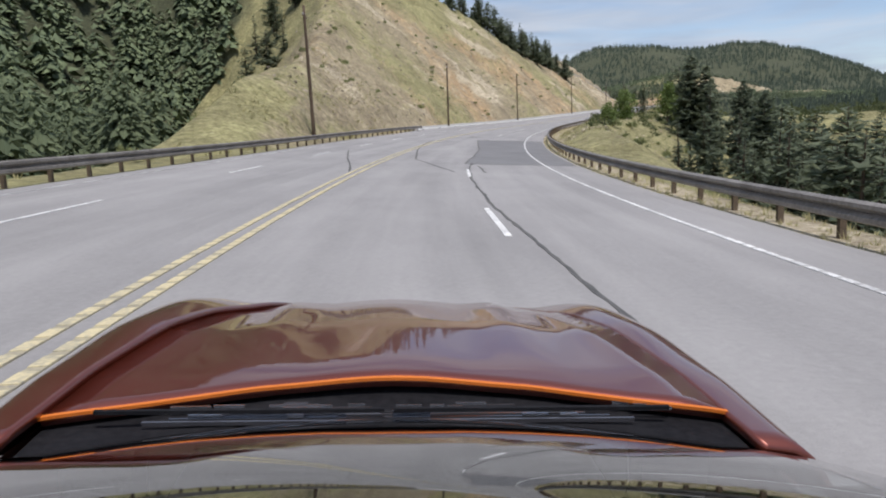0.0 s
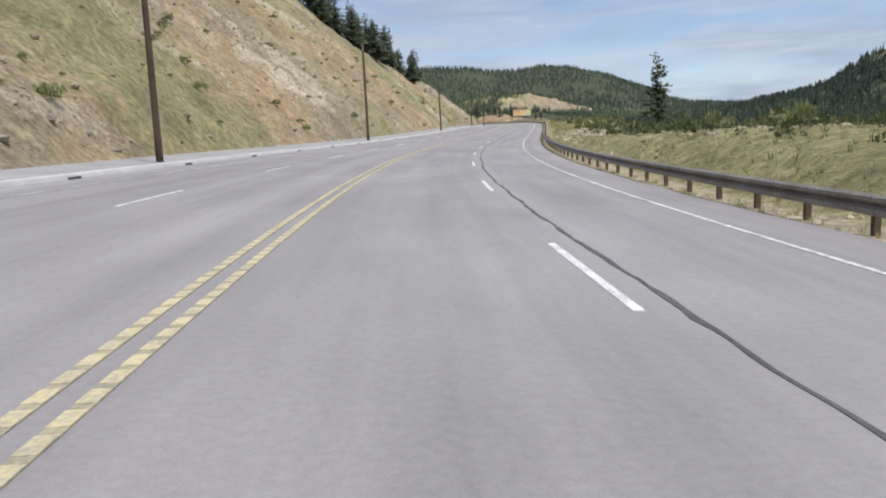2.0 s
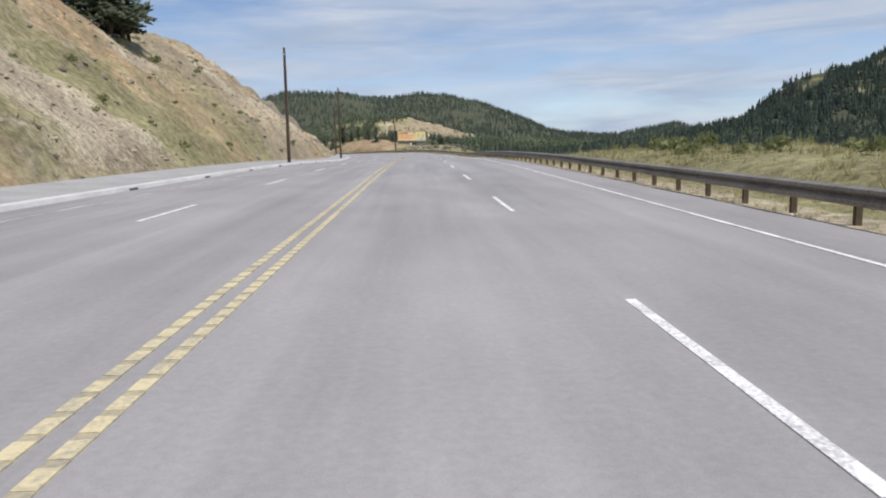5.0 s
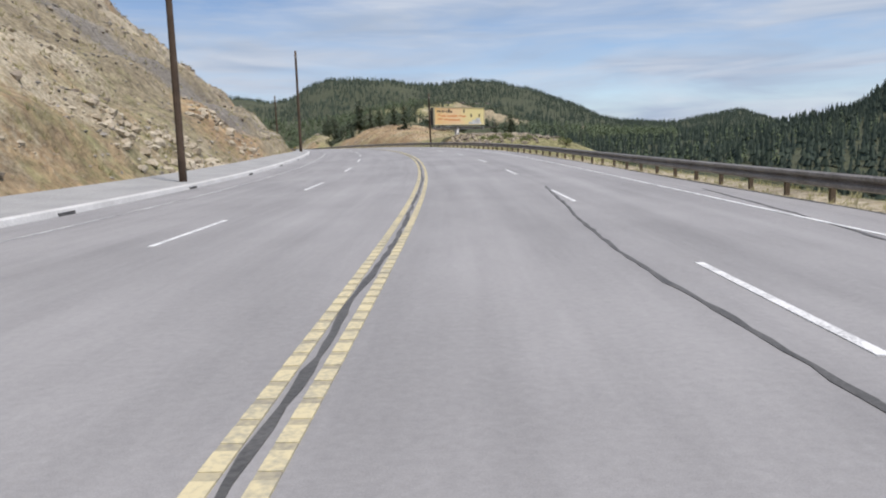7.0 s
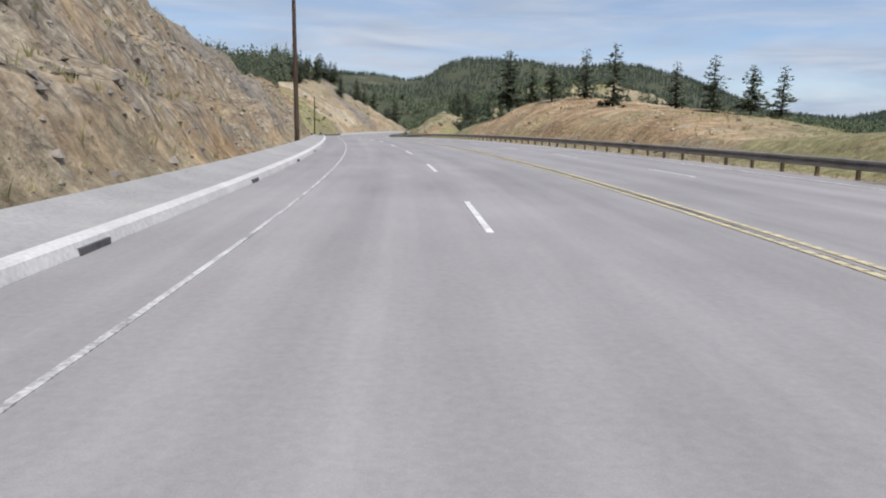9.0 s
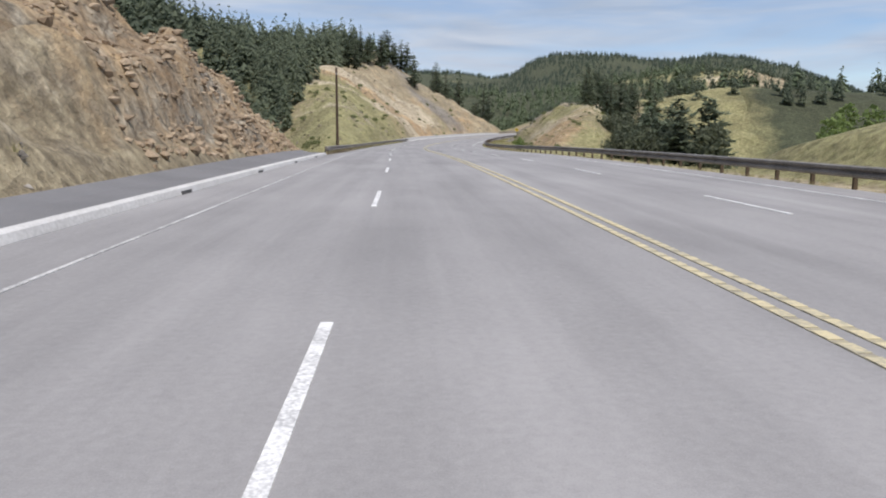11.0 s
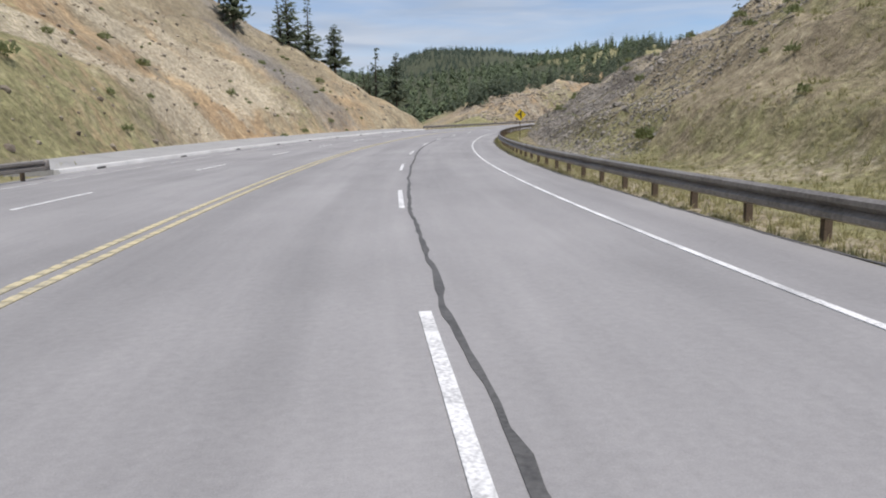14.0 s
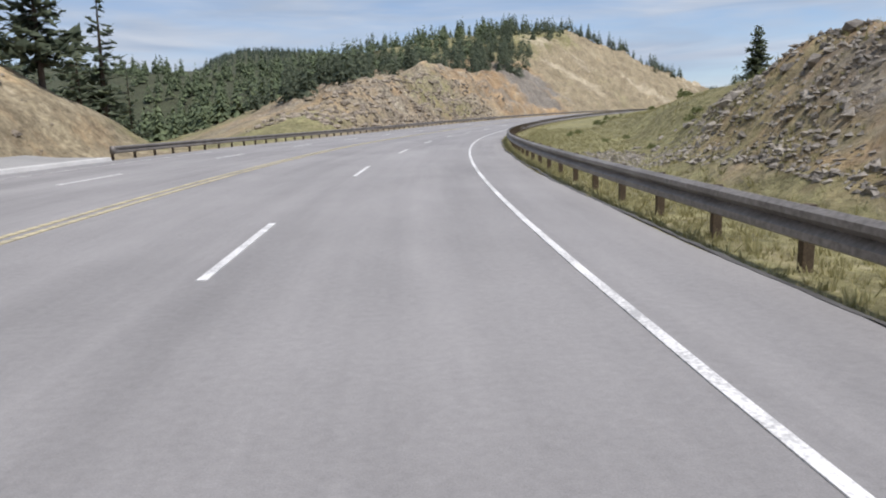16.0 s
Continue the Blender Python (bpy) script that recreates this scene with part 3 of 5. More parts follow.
# ---- more materials ----
def leafy(name, dark, light, rough=0.75, grain=0.0, thin=0.0):
    """Colour that differs from piece to piece and from thing to thing; grain adds a stony texture."""
    m = material(name, light, rough)
    n, l = m.node_tree.nodes, m.node_tree.links
    geo, obj = n.new("ShaderNodeNewGeometry"), n.new("ShaderNodeObjectInfo")
    mean = n.new("ShaderNodeMath")
    mean.operation = "MULTIPLY_ADD"
    mean.inputs[1].default_value = 0.65
    part_ = n.new("ShaderNodeMath")
    part_.operation = "MULTIPLY"
    part_.inputs[1].default_value = 0.35
    l.new(obj.outputs["Random"], part_.inputs[0])
    l.new(geo.outputs["Random Per Island"], mean.inputs[0])
    l.new(part_.outputs[0], mean.inputs[2])
    r = n.new("ShaderNodeValToRGB")
    r.color_ramp.elements[0].color, r.color_ramp.elements[1].color = (*dark, 1), (*light, 1)
    l.new(mean.outputs[0], r.inputs["Fac"])
    l.new(r.outputs["Color"], n["Principled BSDF"].inputs["Base Color"])
    if grain:
        co, nz, mx, bp = n.new("ShaderNodeTexCoord"), n.new("ShaderNodeTexNoise"), n.new("ShaderNodeMix"), n.new("ShaderNodeBump")
        nz.inputs["Scale"].default_value, nz.inputs["Detail"].default_value, nz.inputs["Roughness"].default_value = 5.0, 6, 0.7
        l.new(co.outputs["Object"], nz.inputs["Vector"])
        mx.data_type, mx.blend_type = "RGBA", "OVERLAY"
        mx.inputs["Factor"].default_value = grain
        l.new(r.outputs["Color"], mx.inputs["A"])
        l.new(nz.outputs["Fac"], mx.inputs["B"])
        l.new(mx.outputs["Result"], n["Principled BSDF"].inputs["Base Color"])
        bp.inputs["Strength"].default_value, bp.inputs["Distance"].default_value = 0.8, 0.08
        l.new(nz.outputs["Fac"], bp.inputs["Height"])
        l.new(bp.outputs["Normal"], n["Principled BSDF"].inputs["Normal"])
    n["Principled BSDF"].inputs["Specular IOR Level"].default_value = 0.25
    if thin:
        back, mix = n.new("ShaderNodeBsdfTranslucent"), n.new("ShaderNodeMixShader")
        mix.inputs["Fac"].default_value = thin
        l.new(r.outputs["Color"], back.inputs["Color"])
        l.new(n["Principled BSDF"].outputs["BSDF"], mix.inputs[1])
        l.new(back.outputs["BSDF"], mix.inputs[2])
        l.new(mix.outputs["Shader"], n["Material Output"].inputs["Surface"])
    return m


NEEDLES = leafy("pine_needles", (0.095, 0.122, 0.088), (0.25, 0.29, 0.19), thin=0.5)
WOODS_NEAR = leafy("near_pine_needles", (0.055, 0.08, 0.05), (0.18, 0.22, 0.125), thin=0.35)
WOODS = leafy("far_pine_needles", (0.05, 0.074, 0.046), (0.16, 0.20, 0.105))
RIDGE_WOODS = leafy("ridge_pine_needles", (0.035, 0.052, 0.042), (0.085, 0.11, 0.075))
LEAVES = leafy("shrub_leaves", (0.13, 0.155, 0.065), (0.31, 0.33, 0.155), thin=0.35)
STRAW = leafy("dry_grass", (0.24, 0.235, 0.105), (0.50, 0.455, 0.25), thin=0.35)
VERGE = leafy("verge_grass", (0.36, 0.345, 0.17), (0.64, 0.58, 0.34), thin=0.35)
STONES = leafy("loose_stones", (0.14, 0.115, 0.09), (0.46, 0.40, 0.32), 0.9, 0.8)
RUBBLE = leafy("rubble", (0.055, 0.051, 0.048), (0.43, 0.395, 0.345), 0.9, 0.8)
DARK_LEAVES = leafy("valley_shrub_leaves", (0.06, 0.08, 0.04), (0.17, 0.19, 0.085), thin=0.35)
ORANGE_ROCK = leafy("orange_rock", (0.23, 0.165, 0.105), (0.50, 0.40, 0.285), 0.9, 0.8)
PALE_STONES = leafy("pale_stones", (0.30, 0.245, 0.17), (0.60, 0.53, 0.41), 0.9, 0.8)
BARK = mottled("pine_bark", (0.05, 0.035, 0.025), (0.13, 0.095, 0.07), 4.0, 0.95)
SIGN_YELLOW = mottled("sign_yellow", (0.72, 0.50, 0.012), (0.85, 0.60, 0.02), 1.0, 0.45, bump=0)
BLACK = mottled("black_paint", (0.012, 0.012, 0.012), (0.03, 0.03, 0.03), 2.0, 0.5, bump=0)
GALV = mottled("pale_steel", (0.42, 0.42, 0.42), (0.6, 0.6, 0.59), 1.5, 0.5, 0.3)
RED_PRINT = mottled("red_print", (0.70, 0.24, 0.08), (0.80, 0.36, 0.13), 3.0, 0.6, bump=0)

# ---- road ----
LEFT_S = [-40, 72, 92, 470, 484, 552, 568, 970]
LEFT_EDGE = [6.35, 6.45, 8.0, 8.0, 7.35, 6.9, 8.0, 8.0]      # where the asphalt ends on the left


def build_road():
    ss = np.arange(-40, 970.1, 2.0)
    k = np.linspace(0, 1, 9)
    rg = np.random.RandomState(4)
    verts, uvs = [], []
    for s in ss:
        lo, hi = -7.95 + rg.uniform(-0.06, 0.06), np.interp(s, LEFT_S, LEFT_EDGE) + rg.uniform(-0.05, 0.05)
        for j, u in enumerate(lo + (hi - lo) * k):
            x, y, z, h = at(s, u)
            verts.append((float(x), float(y), float(z)))
            uvs.append((float(u), float(s)))
    n = len(k)
    faces = grid_faces(len(ss), n)[:, ::-1].tolist()
    # edges turned down into the ground
    m = len(verts)
    for i in range(len(ss)):
        for j in (0, n - 1):
            x, y, z = verts[i * n + j]
            verts.append((x, y, z - 0.4))
            uvs.append(uvs[i * n + j])
    for i in range(len(ss) - 1):
        faces.append([i * n, (i + 1) * n, m + 2 * i + 2, m + 2 * i])
        faces.append([(i + 1) * n + n - 1, i * n + n - 1, m + 2 * i + 1, m + 2 * i + 3])
    ob = mesh_object("road", verts, faces, ASPHALT)
    layer = ob.data.uv_layers.new(name="road")
    idx = np.empty(len(ob.data.loops), int)
    ob.data.loops.foreach_get("vertex_index", idx)
    layer.data.foreach_set("uv", np.array(uvs)[idx].astype(np.float32).ravel())
    return ob


road = build_road()
tagged(road, "worn light grey asphalt four-lane mountain highway", "road", kind="structure")


def stripe(name, s0, s1, u, width, mat, step=3.0, lift=0.004):
    return sweep(name, along(s0, s1, u, step), [(width / 2, lift), (width / 2, lift - 0.02), (-width / 2, lift - 0.02), (-width / 2, lift)], mat, road)


# newer asphalt, then paint above it
def asphalt_patch():
    verts, ss = [], np.linspace(29, 59, 16)
    for s in ss:
        inner = float(np.interp(s, (29, 36, 44, 50, 59), (-3.45, -3.75, -3.8, -3.45, -2.8)))
        for u, b in ((inner, 0.004), (inner, -0.02), (-7.85, -0.02), (-7.85, 0.004)):
            x, y, z, h = at(s, u)
            verts.append((float(x), float(y), float(z) + b))
    faces = [[i * 4 + j, i * 4 + 4 + j, i * 4 + 4 + (j + 1) % 4, i * 4 + (j + 1) % 4] for i in range(len(ss) - 1) for j in range(4)]
    faces += [[0, 1, 2, 3], [len(verts) - 1, len(verts) - 2, len(verts) - 3, len(verts) - 4]]
    mesh_object("asphalt_patch", verts, faces, PATCH, road)


asphalt_patch()
def milled(name, s0, s1, u, width, mat, on, off):
    """Paint over a rumble strip: short bars with worn gaps, in one mesh."""
    bm = bmesh.new()
    for i in range(int((s1 - s0) / (on + off))):
        box(bm, -width / 2, width / 2, 0, on, -0.015, 0.012, place(s0 + i * (on + off), u))
    part(name, bm, mat, road)


def place(s, u, lift=0.0, turn=0.0):
    x, y, z, h = at(s, u)
    return Matrix.Translation((float(x), float(y), float(z) + lift)) @ Matrix.Rotation(float(h) + turn, 4, "Z") @ Matrix.Rotation(float(np.interp(s, RUN, slope)), 4, "X")


for u in (0.13, -0.13):
    stripe("centre_line", -40, 968, u, 0.11, WORN_YELLOW, 3.0, 0.007)
    for s0, s1 in ((-40, 150), (150, 330), (330, 520), (520, 700)):
        milled("centre_line", s0, s1, u, 0.11, YELLOW, 0.21, 0.09)
for s0, s1 in ((200, 330), (372, 470), (535, 968)):
    stripe("edge_line", s0, s1, -EDGE_R, 0.085, WHITE, 3.0, 0.009)
for s0, s1 in ((-40, 200), (330, 372), (470, 535)):
    stripe("edge_line", s0, s1, -EDGE_R, 0.085, WORN_WHITE, 3.0, 0.007)
    milled("edge_line", s0, s1, -EDGE_R, 0.085, WHITE, 0.22, 0.10)
stripe("edge_line", -40, 80, 5.75, 0.06, WORN_WHITE, 3.0, 0.009)
stripe("edge_line", 92, 968, EDGE_L, 0.06, WORN_WHITE, 3.0, 0.009)


def lane_dashes():
    bm = bmesh.new()
    box(bm, -0.048, 0.048, -0.3, 3.2, -0.015, 0.009)
    first = part("lane_dash", bm, WHITE, road)
    spots = []
    for u, where, shift in ((-LANE, (10, 70, 106, 141, 280, 440, 510, 534, 567, 580, 592, 615, 627), (-0.4, 3.0, 3.4, 1.6, -1.9, -2.0, 0.0, 0.2, -2.1, -1.8, -0.4, 0.0, 0.3)), (LANE, (60, 149, 240, 282, 306, 328, 340, 362, 503, 620), (0.0, -2.1, 1.0, 4.6, 4.2, 2.2, 0.0, -1.2, -0.2, 0.0))):
        for i in range(86):
            s = -36 + 11.6 * i
            if u < 0 and 22 < s < 58:
                continue
            spots.append((s + float(np.interp(s, where, shift)), u + (float(np.interp(s, (555, 570, 625, 645), (0, 0.1, 0.35, -0.2))) if u < 0 else 0)))
    first.matrix_basis = place(*spots[0])
    for s, u in spots[1:]:
        share("lane_dash", first.data, place(s, u), road)


lane_dashes()


def crack(points, width=0.07, seed=1):
    """A tarred crack: a wandering dark ribbon on the road."""
    rng = random.Random(seed)
    rows = []
    for (s0, u0), (s1, u1) in zip(points, points[1:]):
        n = max(2, int(abs(s1 - s0) / 0.3 + abs(u1 - u0) / 0.2))
        for i in range(n):
            k = i / n
            rows.append((s0 + (s1 - s0) * k, u0 + (u1 - u0) * k))
    rows.append(points[-1])
    verts, faces, drift = [], [], 0
    for i, (s, u) in enumerate(rows):
        drift = drift * 0.85 + rng.uniform(-0.022, 0.022)
        w = width * rng.uniform(0.45, 1.3) * (0.3 if i in (0, len(rows) - 1) else 1)
        for a, b in ((w, 0.006), (w, -0.01), (-w, -0.01), (-w, 0.006)):
            x, y, z, h = at(s, u + drift + a)
            verts.append((float(x), float(y), float(z) + b))
    for i in range(len(rows) - 1):
        for j in range(4):
            faces.append((i * 4 + j, i * 4 + (j + 1) % 4, i * 4 + 4 + (j + 1) % 4, i * 4 + 4 + j))
    mesh_object("tarred_crack", verts, faces, TAR, road)


CRACKS = [
    [(30, -3.7), (25, -3.6), (14, -3.7), (11, -3.8), (5, -3.95)], [(37, -0.8), (32, -1.3), (28, -2.2), (24, -3.1)],
    [(39, 3.0), (30, 1.4), (27, 0.8), (23, 0.2)], [(57, 0.6), (44, -0.2), (36, -0.9)], [(28, -3.9), (24, -4.1)],
    [(59, -2.8), (59.2, -5.5), (59, -8.0)], [(29, -3.45), (29.1, -5.2), (29, -8.0)], [(29, -3.45), (36, -3.75), (44, -3.8), (50, -3.45), (59, -2.8)],
    [(69, -1.5), (66, -1.3)], [(64, -1.0), (64.3, -1.8), (66, -2.4)],
    [(60, -3.0), (63, -3.7), (72, -3.9), (110, -3.9), (141, -3.9), (175, -3.9)], [(255, -3.9), (264, -3.8)],
    [(292, -3.7), (284, -3.1), (279, -2.9), (272, -3.1)], [(289, -7.2), (283, -6.7), (278, -6.1)],
    [(502, -1.3), (498, -1.0), (491, -0.9), (486, -0.85)], [(493, -2.6), (487, -2.3)], [(473, 3.6), (470, 3.7)],
    [(493, 3.4), (486, 3.45)], [(513, 3.6), (501, 3.8), (495, 3.7)], [(510, 2.9), (516, 2.9)], [(523, -4.7), (513, -4.3)],
    [(526, -3.8), (552, -3.7), (571, -3.8), (589, -3.55), (604, -3.35), (612, -3.2), (620, -3.3)], [(398, 0.0), (350, 0.02), (300, 0.02), (250, -0.02)], [(498, 0.0), (512, 0.02)], [(497, -4.0), (490, -3.7)],
    [(120, -8.0), (200, -8.0), (280, -8.0), (345, -8.0)], [(535, -8.0), (600, -8.0), (660, -8.0)],     # dark ribbons along the right edge of the asphalt
]
for i, pts in enumerate(CRACKS):
    crack(pts, 0.034 if i not in (22, 23) else 0.036, i + 3)

# ---- kerb and apron under the cut slopes ----
for k, (s0, s1) in enumerate(((86, 474), (566, 648))):
    kerb = sweep("kerb", along(s0, s1, 7.95), [(-0.2, -0.2), (-0.2, 0.01), (-0.16, 0.13), (-0.12, 0.15), (0.02, 0.16), (0.02, -0.2)], KERB)
    tagged(kerb, "pale concrete kerb along the foot of the cut", "kerb", kind="structure")
    for t0, t1, mat, text in ((s0, s1 if k else 425, CONCRETE, "pale grey concrete apron behind the kerb"), (425, s1, PATCH, "dark asphalt apron behind the kerb")):
        if k and mat is PATCH:
            continue
        verts = []
        rows = along(t0, t1, 7.97)
        for i, (x, y, z, h) in enumerate(rows):
            out = float(np.interp(t0 + (t1 - t0) * i / (len(rows) - 1), FOOT_S, FOOT_U)) + 0.25
            out -= 7.97
            for a, c in ((0, -0.1), (0, 0.15), (0.6 * out, 0.19), (out, 0.32), (out, -0.1)):
                verts.append((x - math.cos(h) * a, y - math.sin(h) * a, z + c))
        faces = [[5 * i + j, 5 * i + (j + 1) % 5, 5 * i + 5 + (j + 1) % 5, 5 * i + 5 + j] for i in range(len(rows) - 1) for j in range(5)]
        faces += [[4, 3, 2, 1, 0], [len(verts) - 5 + j for j in range(5)]]
        tagged(mesh_object("apron", verts, faces, mat), text, "apron", kind="structure")
    # solid dark blocks for the drain openings; the hollow's shade is their colour
    bm = bmesh.new()
    box(bm, -0.05, 0.05, -0.36, 0.36, -0.02, 0.075)
    inlet = None
    for i in range(int((s1 - s0) / 8.6)):
        m = place(s0 + 3 + i * 8.6, 7.79, 0.0)
        if inlet is None:
            inlet = part("drain_inlet", bm, TAR, kerb)
            inlet.matrix_basis = m
        else:
            share("drain_inlet", inlet.data, m, kerb)


# ---- guardrails ----
def guardrail(s0, s1, u, label, gap=1.93, post_mat=None, u_end=None):
    """A W-beam rail on posts; its face looks to the road."""
    rail = new("guardrail")
    f = -1.0 if u > 0 else 1.0
    prof = [(0.00, 0.56), (0.08, 0.527), (0.08, 0.47), (0.0, 0.41), (0.08, 0.35), (0.08, 0.285), (0.0, 0.25)]
    sec = [(f * a, b) for a, b in prof] + [(f * (a - 0.012), b) for a, b in prof[::-1]]
    u_end = u if u_end is None else u_end
    line = lambda s: u + (u_end - u) * (s - s0) / (s1 - s0)
    n = int((s1 - s0) / 2) + 1
    sweep("beam", [tuple(map(float, at(s, line(s)))) for s in np.linspace(s0, s1, n)], sec, STEEL, rail)
    bm = bmesh.new()
    box(bm, -0.05, 0.05, -0.045, 0.045, -0.35, 0.54)
    bmesh.ops.bevel(bm, geom=bm.edges[:], offset=0.012, segments=1)
    first = None
    for i in range(int((s1 - s0) / gap) + 1):
        s = s0 + 0.2 + i * gap
        m = place(s, line(s) + (0.14 if u > 0 else -0.14), 0.0)
        if first is None:
            first = part("post", bm, post_mat or POSTWOOD, rail)
            first.matrix_basis = m
        else:
            share("post", first.data, m, rail)
    for s in (s0, s1):
        bm = bmesh.new()
        tube(bm, [((0, 0, 0.24), 0.02), ((0, 0, 0.26), 0.13), ((0, 0, 0.55), 0.13), ((0, 0, 0.57), 0.02)], 10)
        part("end_cap", bm, STEEL, rail, smooth=True).matrix_basis = place(s, line(s))
    return tagged(rail, label, "guardrail", "guardrails")


RAIL = "dark weathered steel guardrail on wooden posts beside the road"
for s0, s1 in ((-40, 150), (150, 335), (335, 505), (505, 690), (690, 968)):
    guardrail(s0, s1 - 0.3, -8.35, RAIL)
guardrail(-40, 85, 6.55, RAIL, u_end=7.0)
guardrail(474, 564, 7.7, RAIL, u_end=7.2)
guardrail(649, 968, 8.2, RAIL)


# ---- utility poles ----
def utility_pole(s, u, top):
    pole = new("utility_pole")
    rng = random.Random(int(s * 7))
    bm = bmesh.new()
    lean = rng.uniform(-0.12, 0.12)
    tube(bm, [((lean * k, 0, -0.6 + (top + 0.6) * k), 0.145 - 0.05 * k + rng.uniform(-0.006, 0.006)) for k in np.linspace(0, 1, 8)], 12)
    part("shaft", bm, POLEWOOD, pole, smooth=True)
    bm = bmesh.new()
    box(bm, -0.05, 0.05, -0.32, 0.32, top - 0.75, top - 0.66)
    part("bracket", bm, POLEWOOD, pole).location.x = lean
    for y in (-0.28, 0.28):
        bm = bmesh.new()
        tube(bm, [((lean, y, top - 0.66), 0.03), ((lean, y, top - 0.6), 0.05), ((lean, y, top - 0.54), 0.05), ((lean, y, top - 0.5), 0.02)], 8)
        part("insulator", bm, GALV, pole)
    x, y, z, h = at(s, u)
    pole.matrix_basis = Matrix.Translation((float(x), float(y), float(z) + 0.1)) @ Matrix.Rotation(float(h), 4, "Z")
    return tagged(pole, "weathered brown wooden utility pole standing by the road", "utility pole", "utility poles")


for s, u, top in ((52.5, 8.6, 9.3), (105.5, 8.6, 8.9), (148, 8.6, 9.2), (198.5, 8.6, 9.4), (252, 8.6, 9.0), (297, 8.6, 9.8), (342.0, 8.6, 9.4), (390, 9.1, 8.3), (495.5, 8.7, 7.6), (367.3, -9.3, 6.9)):
    utility_pole(s, u, top)


# ---- billboard ----
def billboard():
    """Panel 8.9 m wide on one steel column, seen from the road."""
    board = new("billboard")
    a, b = Vector((125.5, 340.2, 0)), Vector((133.9, 342.8, 0))
    w, low, high = (b - a).length, 5.34, 7.5

    def slab(name, x0, x1, y0, y1, z0, z1, mat, parent=board, label=""):
        bm = bmesh.new()
        box(bm, x0, x1, y0, y1, z0, z1)
        return part(name, bm, mat, parent, label)

    art = material("billboard_print", (0.8, 0.6, 0.2), 0.6)
    n, l = art.node_tree.nodes, art.node_tree.links
    co, sep, r = n.new("ShaderNodeTexCoord"), n.new("ShaderNodeSeparateXYZ"), n.new("ShaderNodeValToRGB")
    nz, ad = n.new("ShaderNodeTexNoise"), n.new("ShaderNodeMath")
    nz.inputs["Scale"].default_value = 0.8
    ad.operation = "MULTIPLY_ADD"
    ad.inputs[1].default_value = 0.35
    l.new(co.outputs["Generated"], sep.inputs["Vector"])
    l.new(co.outputs["Object"], nz.inputs["Vector"])
    l.new(nz.outputs["Fac"], ad.inputs[0])
    l.new(sep.outputs["X"], ad.inputs[2])
    e = r.color_ramp.elements
    e[0].position, e[0].color = 0.1, (0.86, 0.58, 0.24, 1)
    e[1].position, e[1].color = 1.2 / 1.35, (0.86, 0.74, 0.36, 1)
    mid_ = e.new(0.55)
    mid_.color = (0.88, 0.62, 0.36, 1)
    l.new(ad.outputs[0], r.inputs["Fac"])
    l.new(r.outputs["Color"], n["Principled BSDF"].inputs["Base Color"])
    panel = slab("panel", 0, w, -0.09, 0.09, low, high, art, board, "orange and yellow printed panel")
    for x0, x1, z0, z1 in ((-0.06, w + 0.06, low - 0.1, low), (-0.06, w + 0.06, high, high + 0.08), (-0.08, 0, low, high), (w, w + 0.08, low, high)):
        slab("frame", x0, x1, -0.14, 0.14, z0, z1, YELLOW)
    slab("back_panel", 0.0, w, 0.62, 0.74, low, high, BLACK)
    slab("side_truss", -0.02, 0.08, 0.14, 0.62, low, high, BLACK)
    for x in np.linspace(0.4, w - 0.4, 6):
        slab("strut", x - 0.04, x + 0.04, 0.14, 0.62, low + 0.3, low + 0.42, BLACK)
    # black headline, red lines and picture marks as plain bars
    for x0, x1, hi in ((0.45, 0.62, 0.3), (0.72, 0.98, 0.26), (1.2, 1.42, 0.3), (1.5, 1.7, 0.26), (1.95, 2.15, 0.26), (2.3, 2.6, 0.42), (2.66, 3.0, 0.24)):
        slab("print_bar", x0, x1, -0.10, -0.088, high - 0.62, high - 0.62 + hi, BLACK, panel)
    for x0, x1, z0 in ((0.6, 0.95, 1.12), (1.1, 1.9, 1.02), (2.15, 3.9, 1.0), (4.2, 4.7, 1.05), (4.8, 5.4, 0.98), (0.55, 1.3, 0.62), (1.6, 2.3, 0.56), (2.4, 4.4, 0.5)):
        slab("print_bar", x0, x1, -0.10, -0.088, low + z0, low + z0 + 0.17, RED_PRINT, panel)
    for x, z in ((5.0, 1.55), (6.3, 0.95), (7.8, 0.95)):
        slab("print_bar", x, x + 0.24, -0.10, -0.088, low + z, low + z + 0.45, POSTWOOD, panel)
    for x0, x1, z1 in ((6.0, 8.3, 0.35), (6.6, 8.0, 0.6), (7.3, 8.1, 0.85)):
        slab("print_bar", x0, x1, -0.094 - 0.006 * z1, -0.088, low + 0.05, low + z1, WHITE, panel)
    # column, beam, catwalk, lamps
    bm = bmesh.new()
    tube(bm, [((w * 0.48, 0.36, -6), 0.3), ((w * 0.48, 0.36, low - 0.3), 0.3)], 16)
    part("column", bm, GALV, board, smooth=True)
    slab("beam", 0.2, w + 0.3, 0.2, 0.55, low - 0.62, low - 0.25, GALV)
    slab("catwalk", 0.0, w + 1.1, -1.05, -0.2, low - 0.42, low - 0.36, STEEL)
    for x in np.linspace(0.1, w + 1.05, 8):
        slab("catwalk_bracket", x - 0.04, x + 0.04, -1.05, 0.4, low - 0.5, low - 0.42, STEEL)
    slab("handrail", w + 0.1, w + 1.1, -1.05, -1.0, low + 0.35, low + 0.4, STEEL)
    for x in (w + 0.1, w + 1.08):
        slab("handrail", x, x + 0.04, -1.05, -1.0, low - 0.36, low + 0.35, STEEL)
